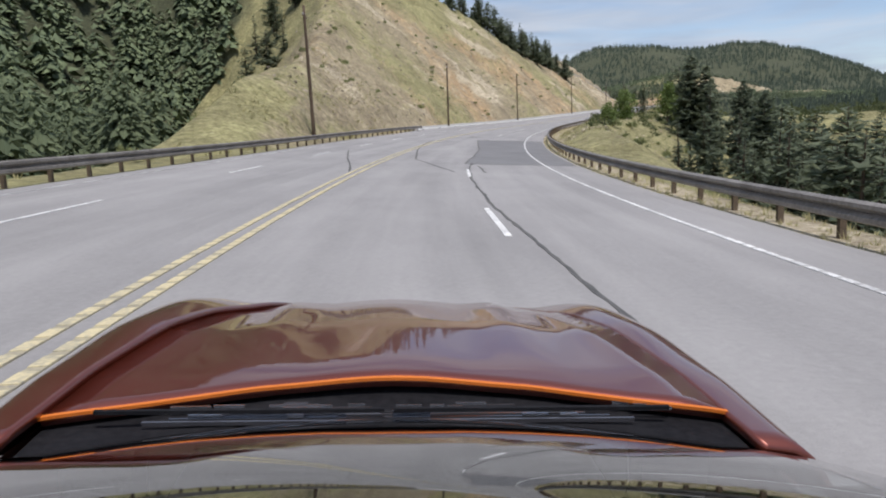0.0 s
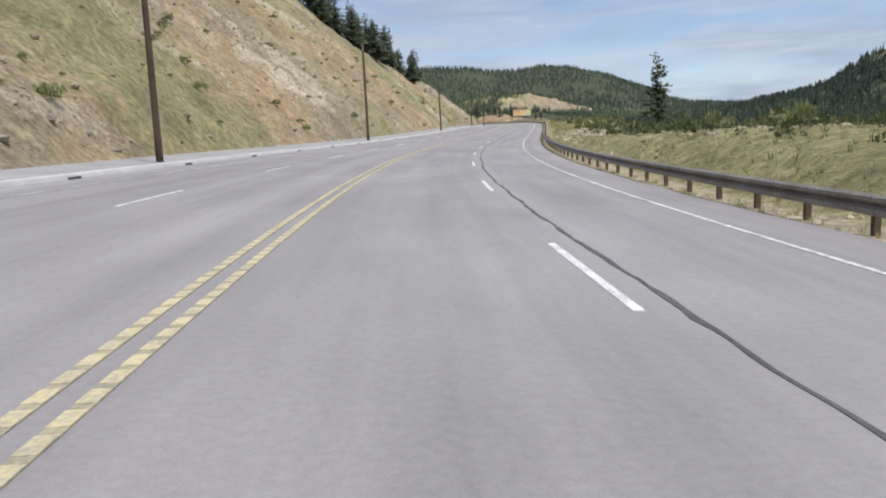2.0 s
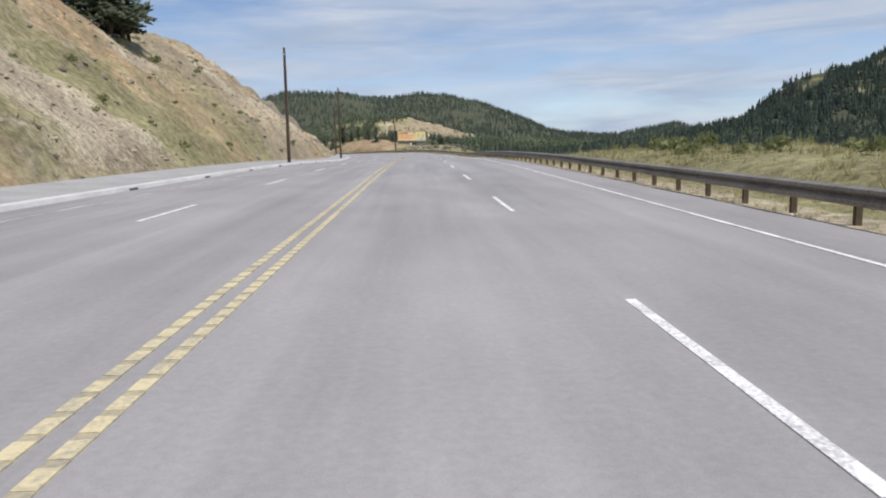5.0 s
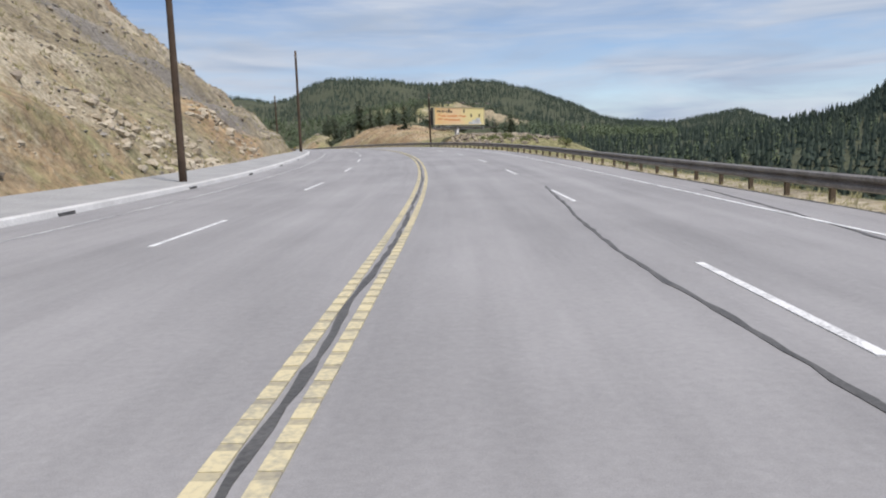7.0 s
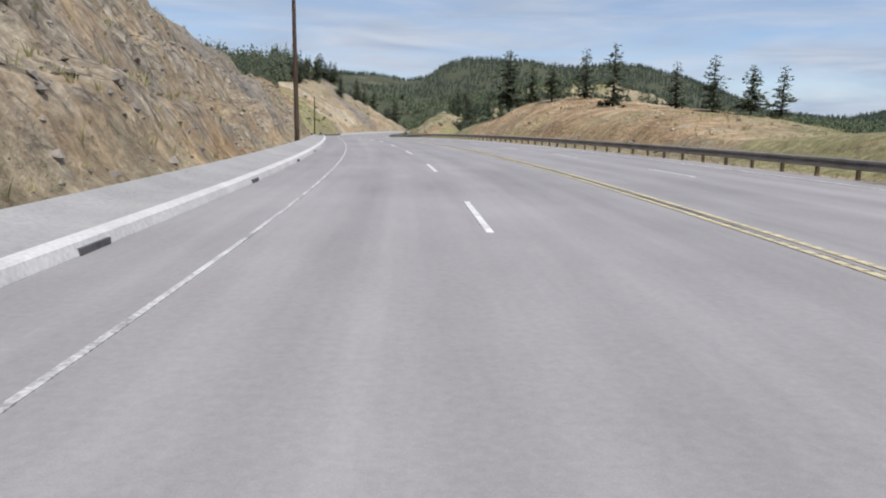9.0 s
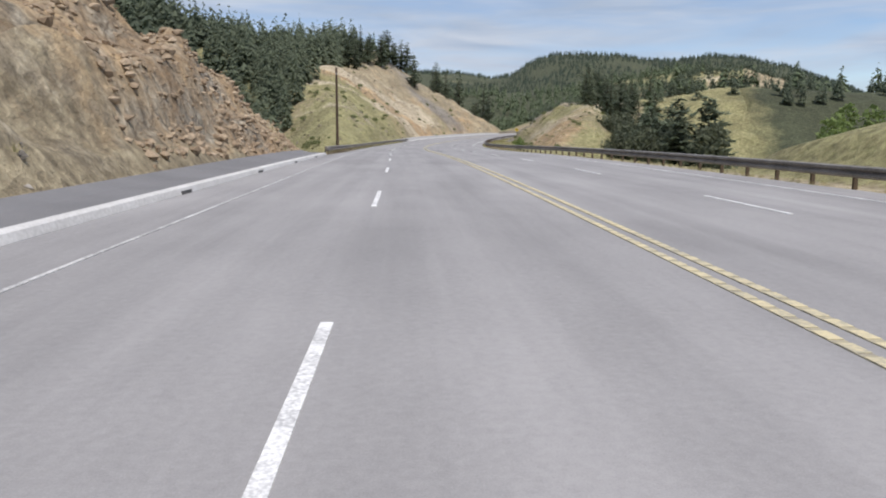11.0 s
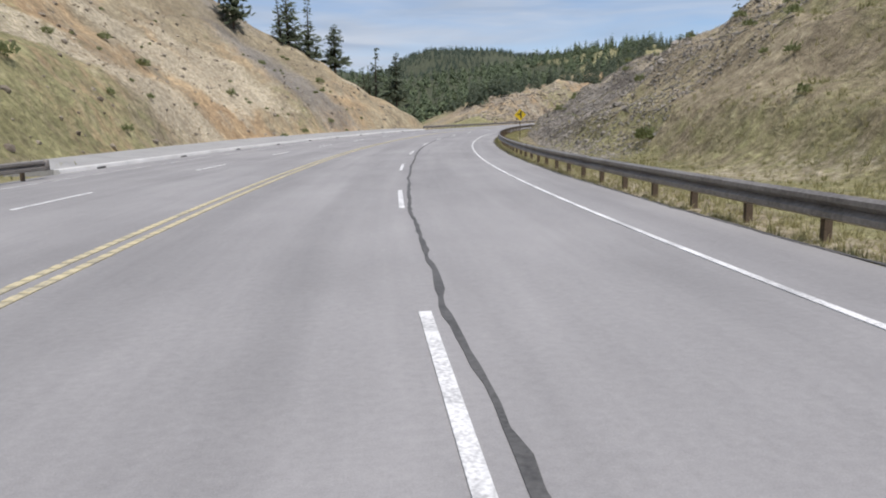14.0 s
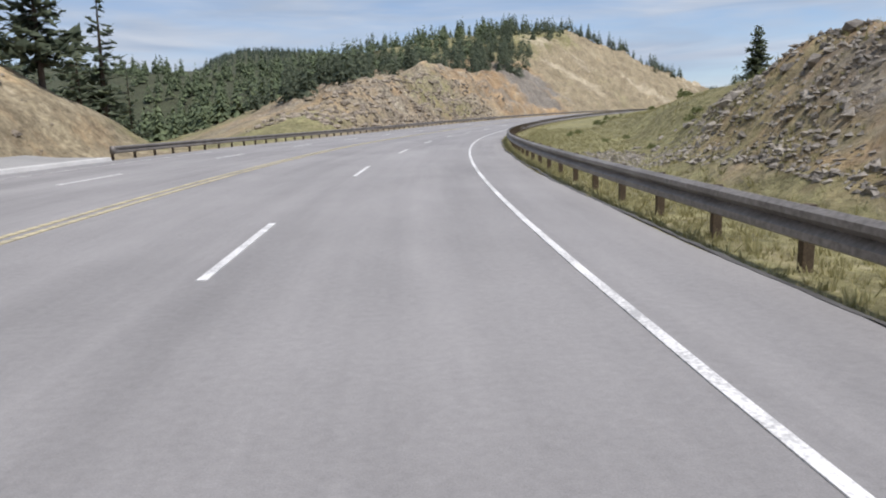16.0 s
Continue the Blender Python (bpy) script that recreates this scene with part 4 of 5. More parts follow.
    for x in (0.9, 3.4, 5.9, 7.9):
        bm = bmesh.new()
        tube(bm, [((x, 0.05, high), 0.022), ((x, -0.25, high + 0.35), 0.022), ((x, -0.9, high + 0.6), 0.022), ((x, -1.7, high + 0.58), 0.022)], 6)
        part("lamp_arm", bm, GALV, board)
        bm = bmesh.new()
        box(bm, x - 0.3, x + 0.3, -1.95, -1.6, high + 0.46, high + 0.60)
        bmesh.ops.bevel(bm, geom=bm.edges[:], offset=0.04, segments=1)
        part("lamp_head", bm, STEEL, board)
    d = b - a
    board.matrix_basis = Matrix.Translation((a.x, a.y, 0)) @ Matrix.Rotation(math.atan2(d.y, d.x), 4, "Z")
    return tagged(board, "orange and yellow roadside billboard on a pale steel column", "billboard")


billboard()


# ---- yellow warning sign ----
def warning_sign():
    sign = new("road_sign")
    bm = bmesh.new()
    box(bm, -0.33, 0.33, -0.006, 0.006, -0.33, 0.33, Matrix.Rotation(radians(45), 4, "Y"))
    bmesh.ops.bevel(bm, geom=[e for e in bm.edges if abs(e.verts[0].co.y - e.verts[1].co.y) > 0.01], offset=0.05, segments=3)
    plate = part("plate", bm, SIGN_YELLOW, sign, "yellow diamond plate")
    for x0, x1, z0, z1 in ((0.02, 0.13, -0.27, 0.29), (-0.2, 0.02, 0.0, 0.10)):
        bm = bmesh.new()
        box(bm, x0, x1, -0.012, -0.0065, z0, z1)
        part("symbol", bm, BLACK, plate)
    bm = bmesh.new()
    tube(bm, [((0, 0.04, -3.2), 0.035), ((0, 0.04, 0.42), 0.035)], 8)
    part("post", bm, POSTWOOD, sign)
    sign.matrix_basis = Matrix.Translation((157.37, 571.33, 3.72)) @ Matrix.Rotation(radians(-22), 4, "Z")
    return tagged(sign, "yellow diamond side-road warning sign on a post", "road sign")


warning_sign()


# ---- trees ----
def clump(verts, faces, c, r, rng, up=0.6):
    """One needle clump: a small ragged fan of triangles round c."""
    k = len(verts)
    for i in range(3):
        a, t = rng.uniform(0, 6.28), rng.uniform(-0.5, 0.9) * up
        d = Vector((math.cos(a), math.sin(a), t)) * r * rng.uniform(0.7, 1.35)
        s = Vector((-math.sin(a), math.cos(a), rng.uniform(-0.5, 0.5))) * r * rng.uniform(0.3, 0.6)
        verts += [tuple(c - d * 0.3 - s * 0.5), tuple(c + s - d * 0.2), tuple(c + d), tuple(c - s * 0.8 + d * 0.25)]
        faces.append((k, k + 1, k + 2, k + 3))
        k += 4


def pine(seed, height=8.0, spread=0.2, bare=0.12, taper=1.0, full=1.0):
    """A conifer: tapered trunk with limbs, and a ragged crown of needle clumps on boughs of uneven reach."""
    rng = random.Random(seed)
    tree = new("pine_tree")
    bm = bmesh.new()
    bx, by = rng.uniform(-0.25, 0.25), rng.uniform(-0.25, 0.25)
    tube(bm, [((bx * k * k, by * k * k, -0.4 + (height + 0.3) * k), 0.022 * height * (1 - k) + 0.015) for k in np.linspace(0, 1, 7)], 6)
    cv, cf = [], []
    z = height * bare
    while z < height * 0.985:
        k = (z - height * bare) / (height * (1 - bare))
        reach = height * spread * ((1 - k) ** taper) * (0.72 + 0.5 * math.sin(min(1, k * 4 + 0.3) * 1.57)) * rng.uniform(0.6, 1.25) + 0.14
        n = max(3, int((3 + reach * 2.2) * full))
        a0 = rng.uniform(0, 6.28)
        for i in range(n):
            if rng.random() < 0.16 / full ** 3:
                continue
            a, le = a0 + 6.283 * i / n + rng.uniform(-0.5, 0.5), reach * rng.uniform(0.45, 1.15)
            droop = le * (rng.uniform(0.05, 0.35) - 0.45 * k)
            tip = Vector((math.cos(a) * le, math.sin(a) * le, -droop))
            root = Vector((bx * (z / height) ** 2, by * (z / height) ** 2, z + rng.uniform(-0.02, 0.02) * height))
            if le > 0.6:
                side = Vector((-math.sin(a), math.cos(a), 0)) * 0.022
                vs = [bm.verts.new(root + side), bm.verts.new(root - side), bm.verts.new(root + tip * 0.9), bm.verts.new(root + tip * 0.1 + Vector((0, 0, 0.05)))]
                bm.faces.new(vs[:3])
                bm.faces.new((vs[0], vs[2], vs[3]))
            m = max(1, int(le / 0.36))
            for j in range(m):
                spot = root + tip * ((j + 0.75) / m) + Vector((rng.uniform(-0.16, 0.16), rng.uniform(-0.16, 0.16), rng.uniform(-0.05, 0.16)))
                clump(cv, cf, spot, 0.24 + 0.17 * le * rng.uniform(0.6, 1.2), rng, 0.8)
        z += height * rng.uniform(0.028, 0.048) / full
    part("trunk", bm, BARK, tree)
    mesh_object("crown", cv, cf, NEEDLES, tree)
    return tagged(tree, "dark green pine tree on a dry hillside", "pine tree", "pine trees")


KINDS = [pine(11, 8.0, 0.23, 0.10, 0.8), pine(12, 8.0, 0.18, 0.05), pine(13, 8.0, 0.25, 0.14, 0.6), pine(14, 8.0, 0.21, 0.16, 0.5), pine(15, 8.0, 0.165, 0.04), pine(16, 8.0, 0.20, 0.03, 0.55, 1.7)]
used = [False] * len(KINDS)


def ground_at(x, y):
    s, u = road_place([x], [y])
    return float(land(s, u, np.array([x]), np.array([y]))[0])


def plant(x, y, h, kind, turn=0.0, wide=1.0, base=None):
    z = ground_at(x, y) if base is None else base
    f = h / 8.0
    m = Matrix.Translation((x, y, z - 0.1)) @ Matrix.Rotation(turn, 4, "Z")
    src = KINDS[kind]
    if not used[kind]:
        used[kind] = True
        tree = src
        tree.matrix_basis = m
    else:
        tree = copy_thing(src, m)
    tree.scale = (f * wide, f * wide, f)
    return tree


def by_road(s, u):
    x, y, z, h = at(s, u)
    return float(x), float(y)


rng = random.Random(5)
# single pines that stand out: x, y, height of the top
for x, y, top, kind in ((34.4, 78.9, 5.8, 5), (35.6, 77.6, 4.6, 5), (38.3, 92.3, 5.8, 0), (35.9, 85.0, 3.7, 5), (36.9, 79.4, 3.4, 5), (41.8, 81.7, 3.0, 5), (45.5, 88.0, 2.6, 3), (40.2, 74.0, 1.6, 5),
                        (44.9, 125.2, 5.2, 3), (170.5, 692.0, 21.5, 1), (159.0, 679.0, 24.0, 4), (155.0, 682.0, 23.0, 0), (167.5, 693.0, 15.0, 3), (150.0, 668.0, 23.0, 3),
                        (139.6, 345.4, 6.9, 5), (193.0, 614.0, 8.2, 5), (139.8, 350.5, 6.5, 3), (142.6, 352.6, 6.8, 0), (143.0, 357.3, 6.3, 2)):
    z = ground_at(x, y)
    plant(x, y, max(3.0, top - z), kind, rng.uniform(0, 6.28), 0.98 if kind == 5 else 0.7 if y > 120 and top < 8 else 1.4 if top < 20 else 1.1)
# pines behind the roadside mound, by bearing and distance from the outside bend
for turn, far, top in ((18.5, 95, 14.0), (20.2, 88, 12.0), (21.7, 82, 11.2), (24.2, 76, 12.1), (26.3, 68, 11.7), (30.8, 66, 8.8), (33.4, 63, 10.1), (36.0, 62, 6.6), (38.0, 58, 6.0), (22.9, 99, 9.6), (28.4, 92, 9.0)):
    x, y = 109.2 + math.sin(radians(turn)) * far, 326.8 + math.cos(radians(turn)) * far
    plant(x, y, max(4.0, top - ground_at(x, y)), rng.choice((0, 2, 3)), rng.uniform(0, 6.28), 1.1)

for turn, far, top in ((34, 70, 4.6), (38.2, 62, 6.4), (40.8, 57, 7.0), (43.5, 50, 6.6), (45, 42, 4.0), (46.5, 49, 7.2), (50.5, 45, 7.6), (55, 46, 7.6), (58, 36, 5.5)):
    x, y = 124.5 + math.sin(radians(turn)) * far, 460.6 + math.cos(radians(turn)) * far
    plant(x, y, max(4.0, top - ground_at(x, y)), rng.choice((0, 2, 5, 5)), rng.uniform(0, 6.28), 1.2)


def crest(s0, s1, n, h0, h1, side=1, off=(-7, 4)):
    """Pines along the crest of a cut."""
    for i in range(n):
        s = rng.uniform(s0, s1)
        top = np.interp(s, LS, LH) if side > 0 else np.interp(s, RS, RH)
        u = side * (11 + max(top, 3) / 0.8 + rng.uniform(*off))
        x, y = by_road(s, u)
        plant(x, y, rng.uniform(h0, h1), rng.randrange(5), rng.uniform(0, 6.28), rng.uniform(0.85, 1.15))


crest(150, 266, 92, 6.0, 9.5, 1, (-3, 9))
crest(100, 150, 18, 5.0, 8.0)
crest(600, 668, 32, 6.0, 9.5, 1, (0, 12))
crest(535, 600, 22, 6.0, 9.0, -1, (6, 20))


def grove(cx, cy, rx, ry, n, h0, h1):
    for i in range(n):
        a, r = rng.uniform(0, 6.28), math.sqrt(rng.random())
        plant(cx + rx * r * math.cos(a), cy + ry * r * math.sin(a), rng.uniform(h0, h1), rng.randrange(5), rng.uniform(0, 6.28), rng.uniform(0.9, 1.3))


grove(46, 64, 13, 24, 26, 6.5, 9.0)
grove(172, 487, 11, 20, 16, 5.0, 7.0)
# low trees filling the hollow beside the start, by the height of their tops
for i in range(30):
    x, y = by_road(rng.uniform(24, 66), rng.uniform(-32, -16.5))
    plant(x, y, max(2.5, rng.uniform(-2.8, 0.2) - ground_at(x, y)), rng.randrange(5), rng.uniform(0, 6.28), rng.uniform(0.9, 1.2))
grove(176, 545, 10, 14, 8, 4.0, 5.5)


# ---- woods on the hills, too many to count ----
def woods(name, spots, h0, h1, seed, label, fine=(5, 3), mat=None):
    """Many small ragged conifers in one mesh."""
    rg = np.random.RandomState(seed)
    x, y = spots
    s, u = road_place(x, y)
    z = land(s, u, x, y)
    n, sides, tiers = len(x), fine[0], fine[1]
    h = rg.uniform(h0, h1, n)
    wd = h * rg.uniform(0.15, 0.25, n)
    verts, faces = [], []
    for t in range(tiers):
        k_ = t / tiers
        lo, hi = 0.05 + 0.9 * k_, 0.36 + 0.2 / tiers + 0.88 * k_
        rad = wd * (1 - 0.93 * k_)
        a = rg.uniform(0, 6.28, n)[:, None] + np.arange(sides)[None] * 6.283 / sides
        rr = rad[:, None] * rg.uniform(0.55, 1.35, (n, sides))
        zz = z[:, None] + h[:, None] * (lo + rg.uniform(-0.06, 0.06, (n, sides)))
        ring = np.stack([x[:, None] + rr * np.cos(a), y[:, None] + rr * np.sin(a), zz], -1)
        apex = np.stack([x + rg.uniform(-0.1, 0.1, n) * wd, y + rg.uniform(-0.1, 0.1, n) * wd, z + h * min(hi, 1.0)], -1)[:, None]
        base = sum(len(v) for v in verts)
        verts.append(np.concatenate([ring, apex], 1).reshape(-1, 3))
        k = base + np.arange(n)[:, None] * (sides + 1)
        i = np.arange(sides)[None]
        faces.append(np.stack([k + i, k + (i + 1) % sides, np.broadcast_to(k + sides, (n, sides))], -1).reshape(-1, 3))
    ob = mesh_object(name, np.concatenate(verts), np.concatenate(faces).tolist(), mat or WOODS)
    return tagged(ob, label, "forest", kind="stuff")


def feather_woods(name, spots, h0, h1, seed, label, k=64, small=1.0, mat=None):
    """Conifers at middle distance: each a cone-shaped cloud of small drooping needle sprays."""
    rg = np.random.RandomState(seed)
    x, y = spots
    s, u = road_place(x, y)
    z = land(s, u, x, y)
    n = len(x)
    h = rg.uniform(h0, h1, n)[:, None]
    wd = h * rg.uniform(0.15, 0.24, n)[:, None]
    t = 1 - np.sqrt(rg.rand(n, k))
    a, r = rg.uniform(0, 6.283, (n, k)), wd * (1 - 0.92 * t) * rg.uniform(0.45, 1.0, (n, k))
    c = np.stack([x[:, None] + r * np.cos(a), y[:, None] + r * np.sin(a), z[:, None] + h * (0.04 + 0.93 * t)], -1)
    le = small * (0.05 * h + 0.42 * wd * (1 - t)) * rg.uniform(0.6, 1.3, (n, k))
    out = np.stack([np.cos(a), np.sin(a), rg.uniform(-0.7, 0.1, (n, k))], -1) * le[..., None]
    side = np.stack([-np.sin(a), np.cos(a), rg.uniform(-0.3, 0.3, (n, k))], -1) * (0.55 * le)[..., None]
    up = np.stack([0 * a, 0 * a, 0.55 * le], -1)
    v = np.stack([c - 0.4 * out + up, c + side, c + out, c - side], 2).reshape(-1, 3)
    f = np.arange(len(v)).reshape(-1, 4)
    ob = mesh_object(name, v, f.tolist(), mat or WOODS)
    return tagged(ob, label, "forest", kind="stuff")


def scatter(n, seed, cx, cy, rx, ry, clear=34.0, grain=0.45, size=60):
    """Places in an ellipse, thinned by noise and kept off the road."""
    rg = np.random.RandomState(seed)
    a, r = rg.uniform(0, 6.283, n), np.sqrt(rg.rand(n))
    x, y = cx + rx * r * np.cos(a), cy + ry * r * np.sin(a)
    s, u = road_place(x, y)
    top = np.where(u > 0, np.interp(s, LS, LH), np.interp(s, RS, RH))
    ok = (np.abs(u) > np.maximum(clear, 16 + np.maximum(top, 0) / 0.72)) & (fbm(x, y, size, seed + 40) > grain)
    return x[ok], y[ok]


def split(spots, far):
    """Places nearer to the road than far, and the others."""
    s, u = road_place(*spots)
    near = np.abs(u) < far
    return (spots[0][near], spots[1][near]), (spots[0][~near], spots[1][~near])


for spots, reach, seed, near in ((scatter(4200, 71, -80, 160, 85, 170, 24, 0.28), 55, 1, WOODS_NEAR), (scatter(3400, 72, 45, 565, 90, 115, 26, 0.25), 62, 2, NEEDLES)):
    close, rest = split(spots, reach)
    edge, close = split(close, 40)
    feather_woods("forest", edge, 7, 11.5, seed + 40, "dense dark green pine forest beside the cut", 230, 0.5, near)
    feather_woods("forest", close, 7, 11.5, seed, "dense dark green pine forest beside the cut", 100, 0.75, near)
    feather_woods("forest", rest, 7, 12, seed + 20, "dense dark green pine forest on a mountainside", 36, 1.1, WOODS if seed == 1 else NEEDLES)

def crest_spots(n, seed, s0, s1, lo, hi):
    """Places behind the crest of a cut on the left."""
    rg = np.random.RandomState(seed)
    s = rg.uniform(s0, s1, n)
    u = 11 + np.maximum(np.interp(s, LS, LH), 3) / 0.8 + rg.uniform(lo, hi, n)
    h = np.interp(s, RUN, HEAD)
    return np.interp(s, RUN, RX) - np.cos(h) * u, np.interp(s, RUN, RY) - np.sin(h) * u


feather_woods("forest", crest_spots(110, 86, 712, 850, 2, 20), 4.5, 8.0, 16, "dark pines along the crest of the far cut", 130, 0.62, NEEDLES)
feather_woods("forest", crest_spots(190, 87, 805, 962, -5, 16), 4.0, 7.0, 17, "dark pines along the crest of the far cut", 110, 0.66, NEEDLES)
feather_woods("forest", scatter(130, 79, 171, 500, 11, 16, 26, 0.2), 9.0, 12.5, 9, "dark green pines in the hollow beyond the guardrail", 150, 0.68, WOODS_NEAR)
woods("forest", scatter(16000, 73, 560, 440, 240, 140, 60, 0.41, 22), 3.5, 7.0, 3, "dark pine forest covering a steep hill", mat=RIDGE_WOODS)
feather_woods("forest", scatter(1500, 74, 230, 330, 120, 260, 80, 0.48), 3.5, 6, 4, "scattered pines in a green valley", 48)
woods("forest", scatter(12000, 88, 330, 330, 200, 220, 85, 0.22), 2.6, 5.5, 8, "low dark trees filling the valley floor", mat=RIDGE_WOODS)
feather_woods("forest", scatter(2800, 76, 260, 720, 190, 170, 40, 0.38), 4.5, 7.5, 6, "pines on the hill beyond the bend", 64)

feather_woods("forest", scatter(900, 90, 240, 615, 85, 80, 30, 0.38, 30), 3.5, 6.0, 7, "pines on the low hill beyond the hollow", 90, 0.8, NEEDLES)


def ridge_spots(n, seed):
    """Places on the far hills, thinned to clearings, and denser on the crests."""
    rg = np.random.RandomState(seed)
    turn, r = np.radians(rg.uniform(-6, 66, n)), 620 + 2180 * rg.rand(n) ** 0.75
    x, y = 100 + np.sin(turn) * r, 330 + np.cos(turn) * r
    s, u = road_place(x, y)
    ok = (np.abs(u) > 120) & (fbm(x, y, 130, 77) > 0.36) & (np.hypot(x - 345, y - 815) > 75)
    return x[ok], y[ok]


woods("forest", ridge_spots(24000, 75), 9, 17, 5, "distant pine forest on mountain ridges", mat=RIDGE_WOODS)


# ---- loose stones, grass and scrub ----
def bits(name, n, seed, lo, hi, side, u0, u1, mat, label, category, shape, size, zone=None):
    """Many small pieces scattered along a stretch of the road, in one mesh."""
    rg = np.random.RandomState(seed)
    s = rg.uniform(lo, hi, n)
    u = side * (u0 + (u1 - u0) * rg.rand(n) ** 1.3)
    h = np.interp(s, RUN, HEAD)
    x, y = np.interp(s, RUN, RX) - np.cos(h) * u, np.interp(s, RUN, RY) - np.sin(h) * u
    ok = fbm(x, y, 9, seed + 3) > (zone if isinstance(zone, float) else 0.42)
    if zone == "bands":
        ok = strata(s, u, x, y, land(s, u, x, y))[:, 0] > 0.35
    s, u, x, y = s[ok], u[ok], x[ok], y[ok]
    z = land(s, u, x, y)
    c, f = shape
    c, f = np.array(c, float), np.array(f)
    n = len(s)
    k = size[0] + (size[1] - size[0]) * rg.rand(n) ** 2.2
    a = rg.uniform(0, 6.283, n)
    jit = 1 + 0.9 * (rg.rand(n, len(c), 3) - 0.5)
    p = c[None] * jit * k[:, None, None] * np.array([1, 1, 1])[None, None]
    if len(c) <= 12:            # stones lie tumbled, grass and scrub stand
        w = rg.uniform(0, 6.283, n)[:, None]
        flip = np.stack([p[..., 0], p[..., 1] * np.cos(w) - p[..., 2] * np.sin(w), p[..., 1] * np.sin(w) + p[..., 2] * np.cos(w)], -1)
        p = flip * np.array([1, 1, 0.8])[None, None]
    px = p[..., 0] * np.cos(a)[:, None] - p[..., 1] * np.sin(a)[:, None] + x[:, None]
    py = p[..., 0] * np.sin(a)[:, None] + p[..., 1] * np.cos(a)[:, None] + y[:, None]
    pz = p[..., 2] + z[:, None]
    verts = np.stack([px, py, pz], -1).reshape(-1, 3)
    faces = (f[None] + (np.arange(n) * len(c))[:, None, None]).reshape(-1, f.shape[1])
    return tagged(mesh_object(name, verts, faces.tolist(), mat), label, category, kind="stuff")


def stone_shape():
    p = (1 + 5 ** 0.5) / 2
    c = [(-1, p, 0), (1, p, 0), (-1, -p, 0), (1, -p, 0), (0, -1, p), (0, 1, p), (0, -1, -p), (0, 1, -p), (p, 0, -1), (p, 0, 1), (-p, 0, -1), (-p, 0, 1)]
    c = [(x * 0.3, y * 0.24, z * 0.2 + 0.06) for x, y, z in c]
    f = [(0, 11, 5), (0, 5, 1), (0, 1, 7), (0, 7, 10), (0, 10, 11), (1, 5, 9), (5, 11, 4), (11, 10, 2), (10, 7, 6), (7, 1, 8),
         (3, 9, 4), (3, 4, 2), (3, 2, 6), (3, 6, 8), (3, 8, 9), (4, 9, 5), (2, 4, 11), (6, 2, 10), (8, 6, 7), (9, 8, 1)]
    return c, f


STONE = stone_shape()
CHIP = ([(0.45, 0.1, 0), (-0.42, -0.05, 0.02), (0.05, 0.38, 0.05), (-0.05, -0.36, 0), (0.06, 0.02, 0.34), (0, 0, -0.2)],
        [(0, 2, 4), (2, 1, 4), (1, 3, 4), (3, 0, 4), (2, 0, 5), (1, 2, 5), (3, 1, 5), (0, 3, 5)])


def tuft_shape(blades, wide, tall, seed):
    rg = random.Random(seed)
    c, f = [], []
    for i in range(blades):
        a, r = rg.uniform(0, 6.28), rg.uniform(0, wide * 0.5)
        bx, by, le = r * math.cos(a), r * math.sin(a), rg.uniform(0.5, 1.0) * tall
        ox, oy, w = math.cos(a) * wide * rg.uniform(0.2, 0.8), math.sin(a) * wide * rg.uniform(0.2, 0.8), wide * 0.08
        k = len(c)
        c += [(bx - math.sin(a) * w, by + math.cos(a) * w, -0.05), (bx + math.sin(a) * w, by - math.cos(a) * w, -0.05), (bx + ox, by + oy, le)]
        f.append((k, k + 1, k + 2))
    return c, f


def bush_shape(n, seed):
    rg = random.Random(seed)
    c, f = [], []
    for i in range(n):
        d = Vector((rg.gauss(0, 1), rg.gauss(0, 1), abs(rg.gauss(0, 1)))).normalized() * rg.uniform(0.25, 0.55) + Vector((0, 0, 0.2))
        k = len(c)
        for j in range(3):
            o = Vector((rg.uniform(-1, 1), rg.uniform(-1, 1), rg.uniform(-1, 1))) * 0.11
            c.append(tuple(d + o))
        f.append((k, k + 1, k + 2))
    return c, f


GRASS, SCRUB, FAR_SCRUB = tuft_shape(9, 0.5, 0.6, 4), bush_shape(120, 8), bush_shape(44, 9)
bits("loose_stones", 3200, 91, 55, 480, 1, 11.2, 42, STONES, "pale tan stones lying on the cut slope", "stones", STONE, (0.08, 0.6))
bits("loose_stones", 1800, 92, 520, 665, 1, 11.2, 40, STONES, "pale tan stones lying on the cut slope", "stones", STONE, (0.08, 0.6))
bits("loose_stones", 4000, 99, 690, 770, 1, 9.8, 20, STONES, "broken grey and tan rock below the outcrop", "stones", STONE, (0.1, 0.9))
bits("loose_stones", 72000, 93, 570, 646, -1, 10.6, 26, RUBBLE, "grey and brown rubble on the rocky bank", "stones", CHIP, (0.05, 0.27), 0.36)
bits("loose_stones", 1500, 131, 576, 648, -1, 11.5, 26, RUBBLE, "dark and pale broken rock high on the bank", "stones", STONE, (0.12, 0.5), 0.45)
bits("dry_grass", 5000, 110, 598, 640, -1, 10, 28, STRAW, "green and straw tufts on the stony bank", "grass", GRASS, (0.1, 0.26), 0.42)
bits("dry_grass", 9000, 134, 634, 690, -1, 9.6, 18, STRAW, "short green grass on the verge", "grass", GRASS, (0.08, 0.2), 0.2)
bits("dry_grass", 3000, 132, 552, 600, -1, 11, 26, STRAW, "green and straw tufts among the rubble", "grass", GRASS, (0.12, 0.3))
bits("dry_grass", 9000, 133, 548, 668, -1, 8.15, 9.8, STRAW, "short yellow-green grass under the guardrail", "grass", GRASS, (0.08, 0.24), 0.2)
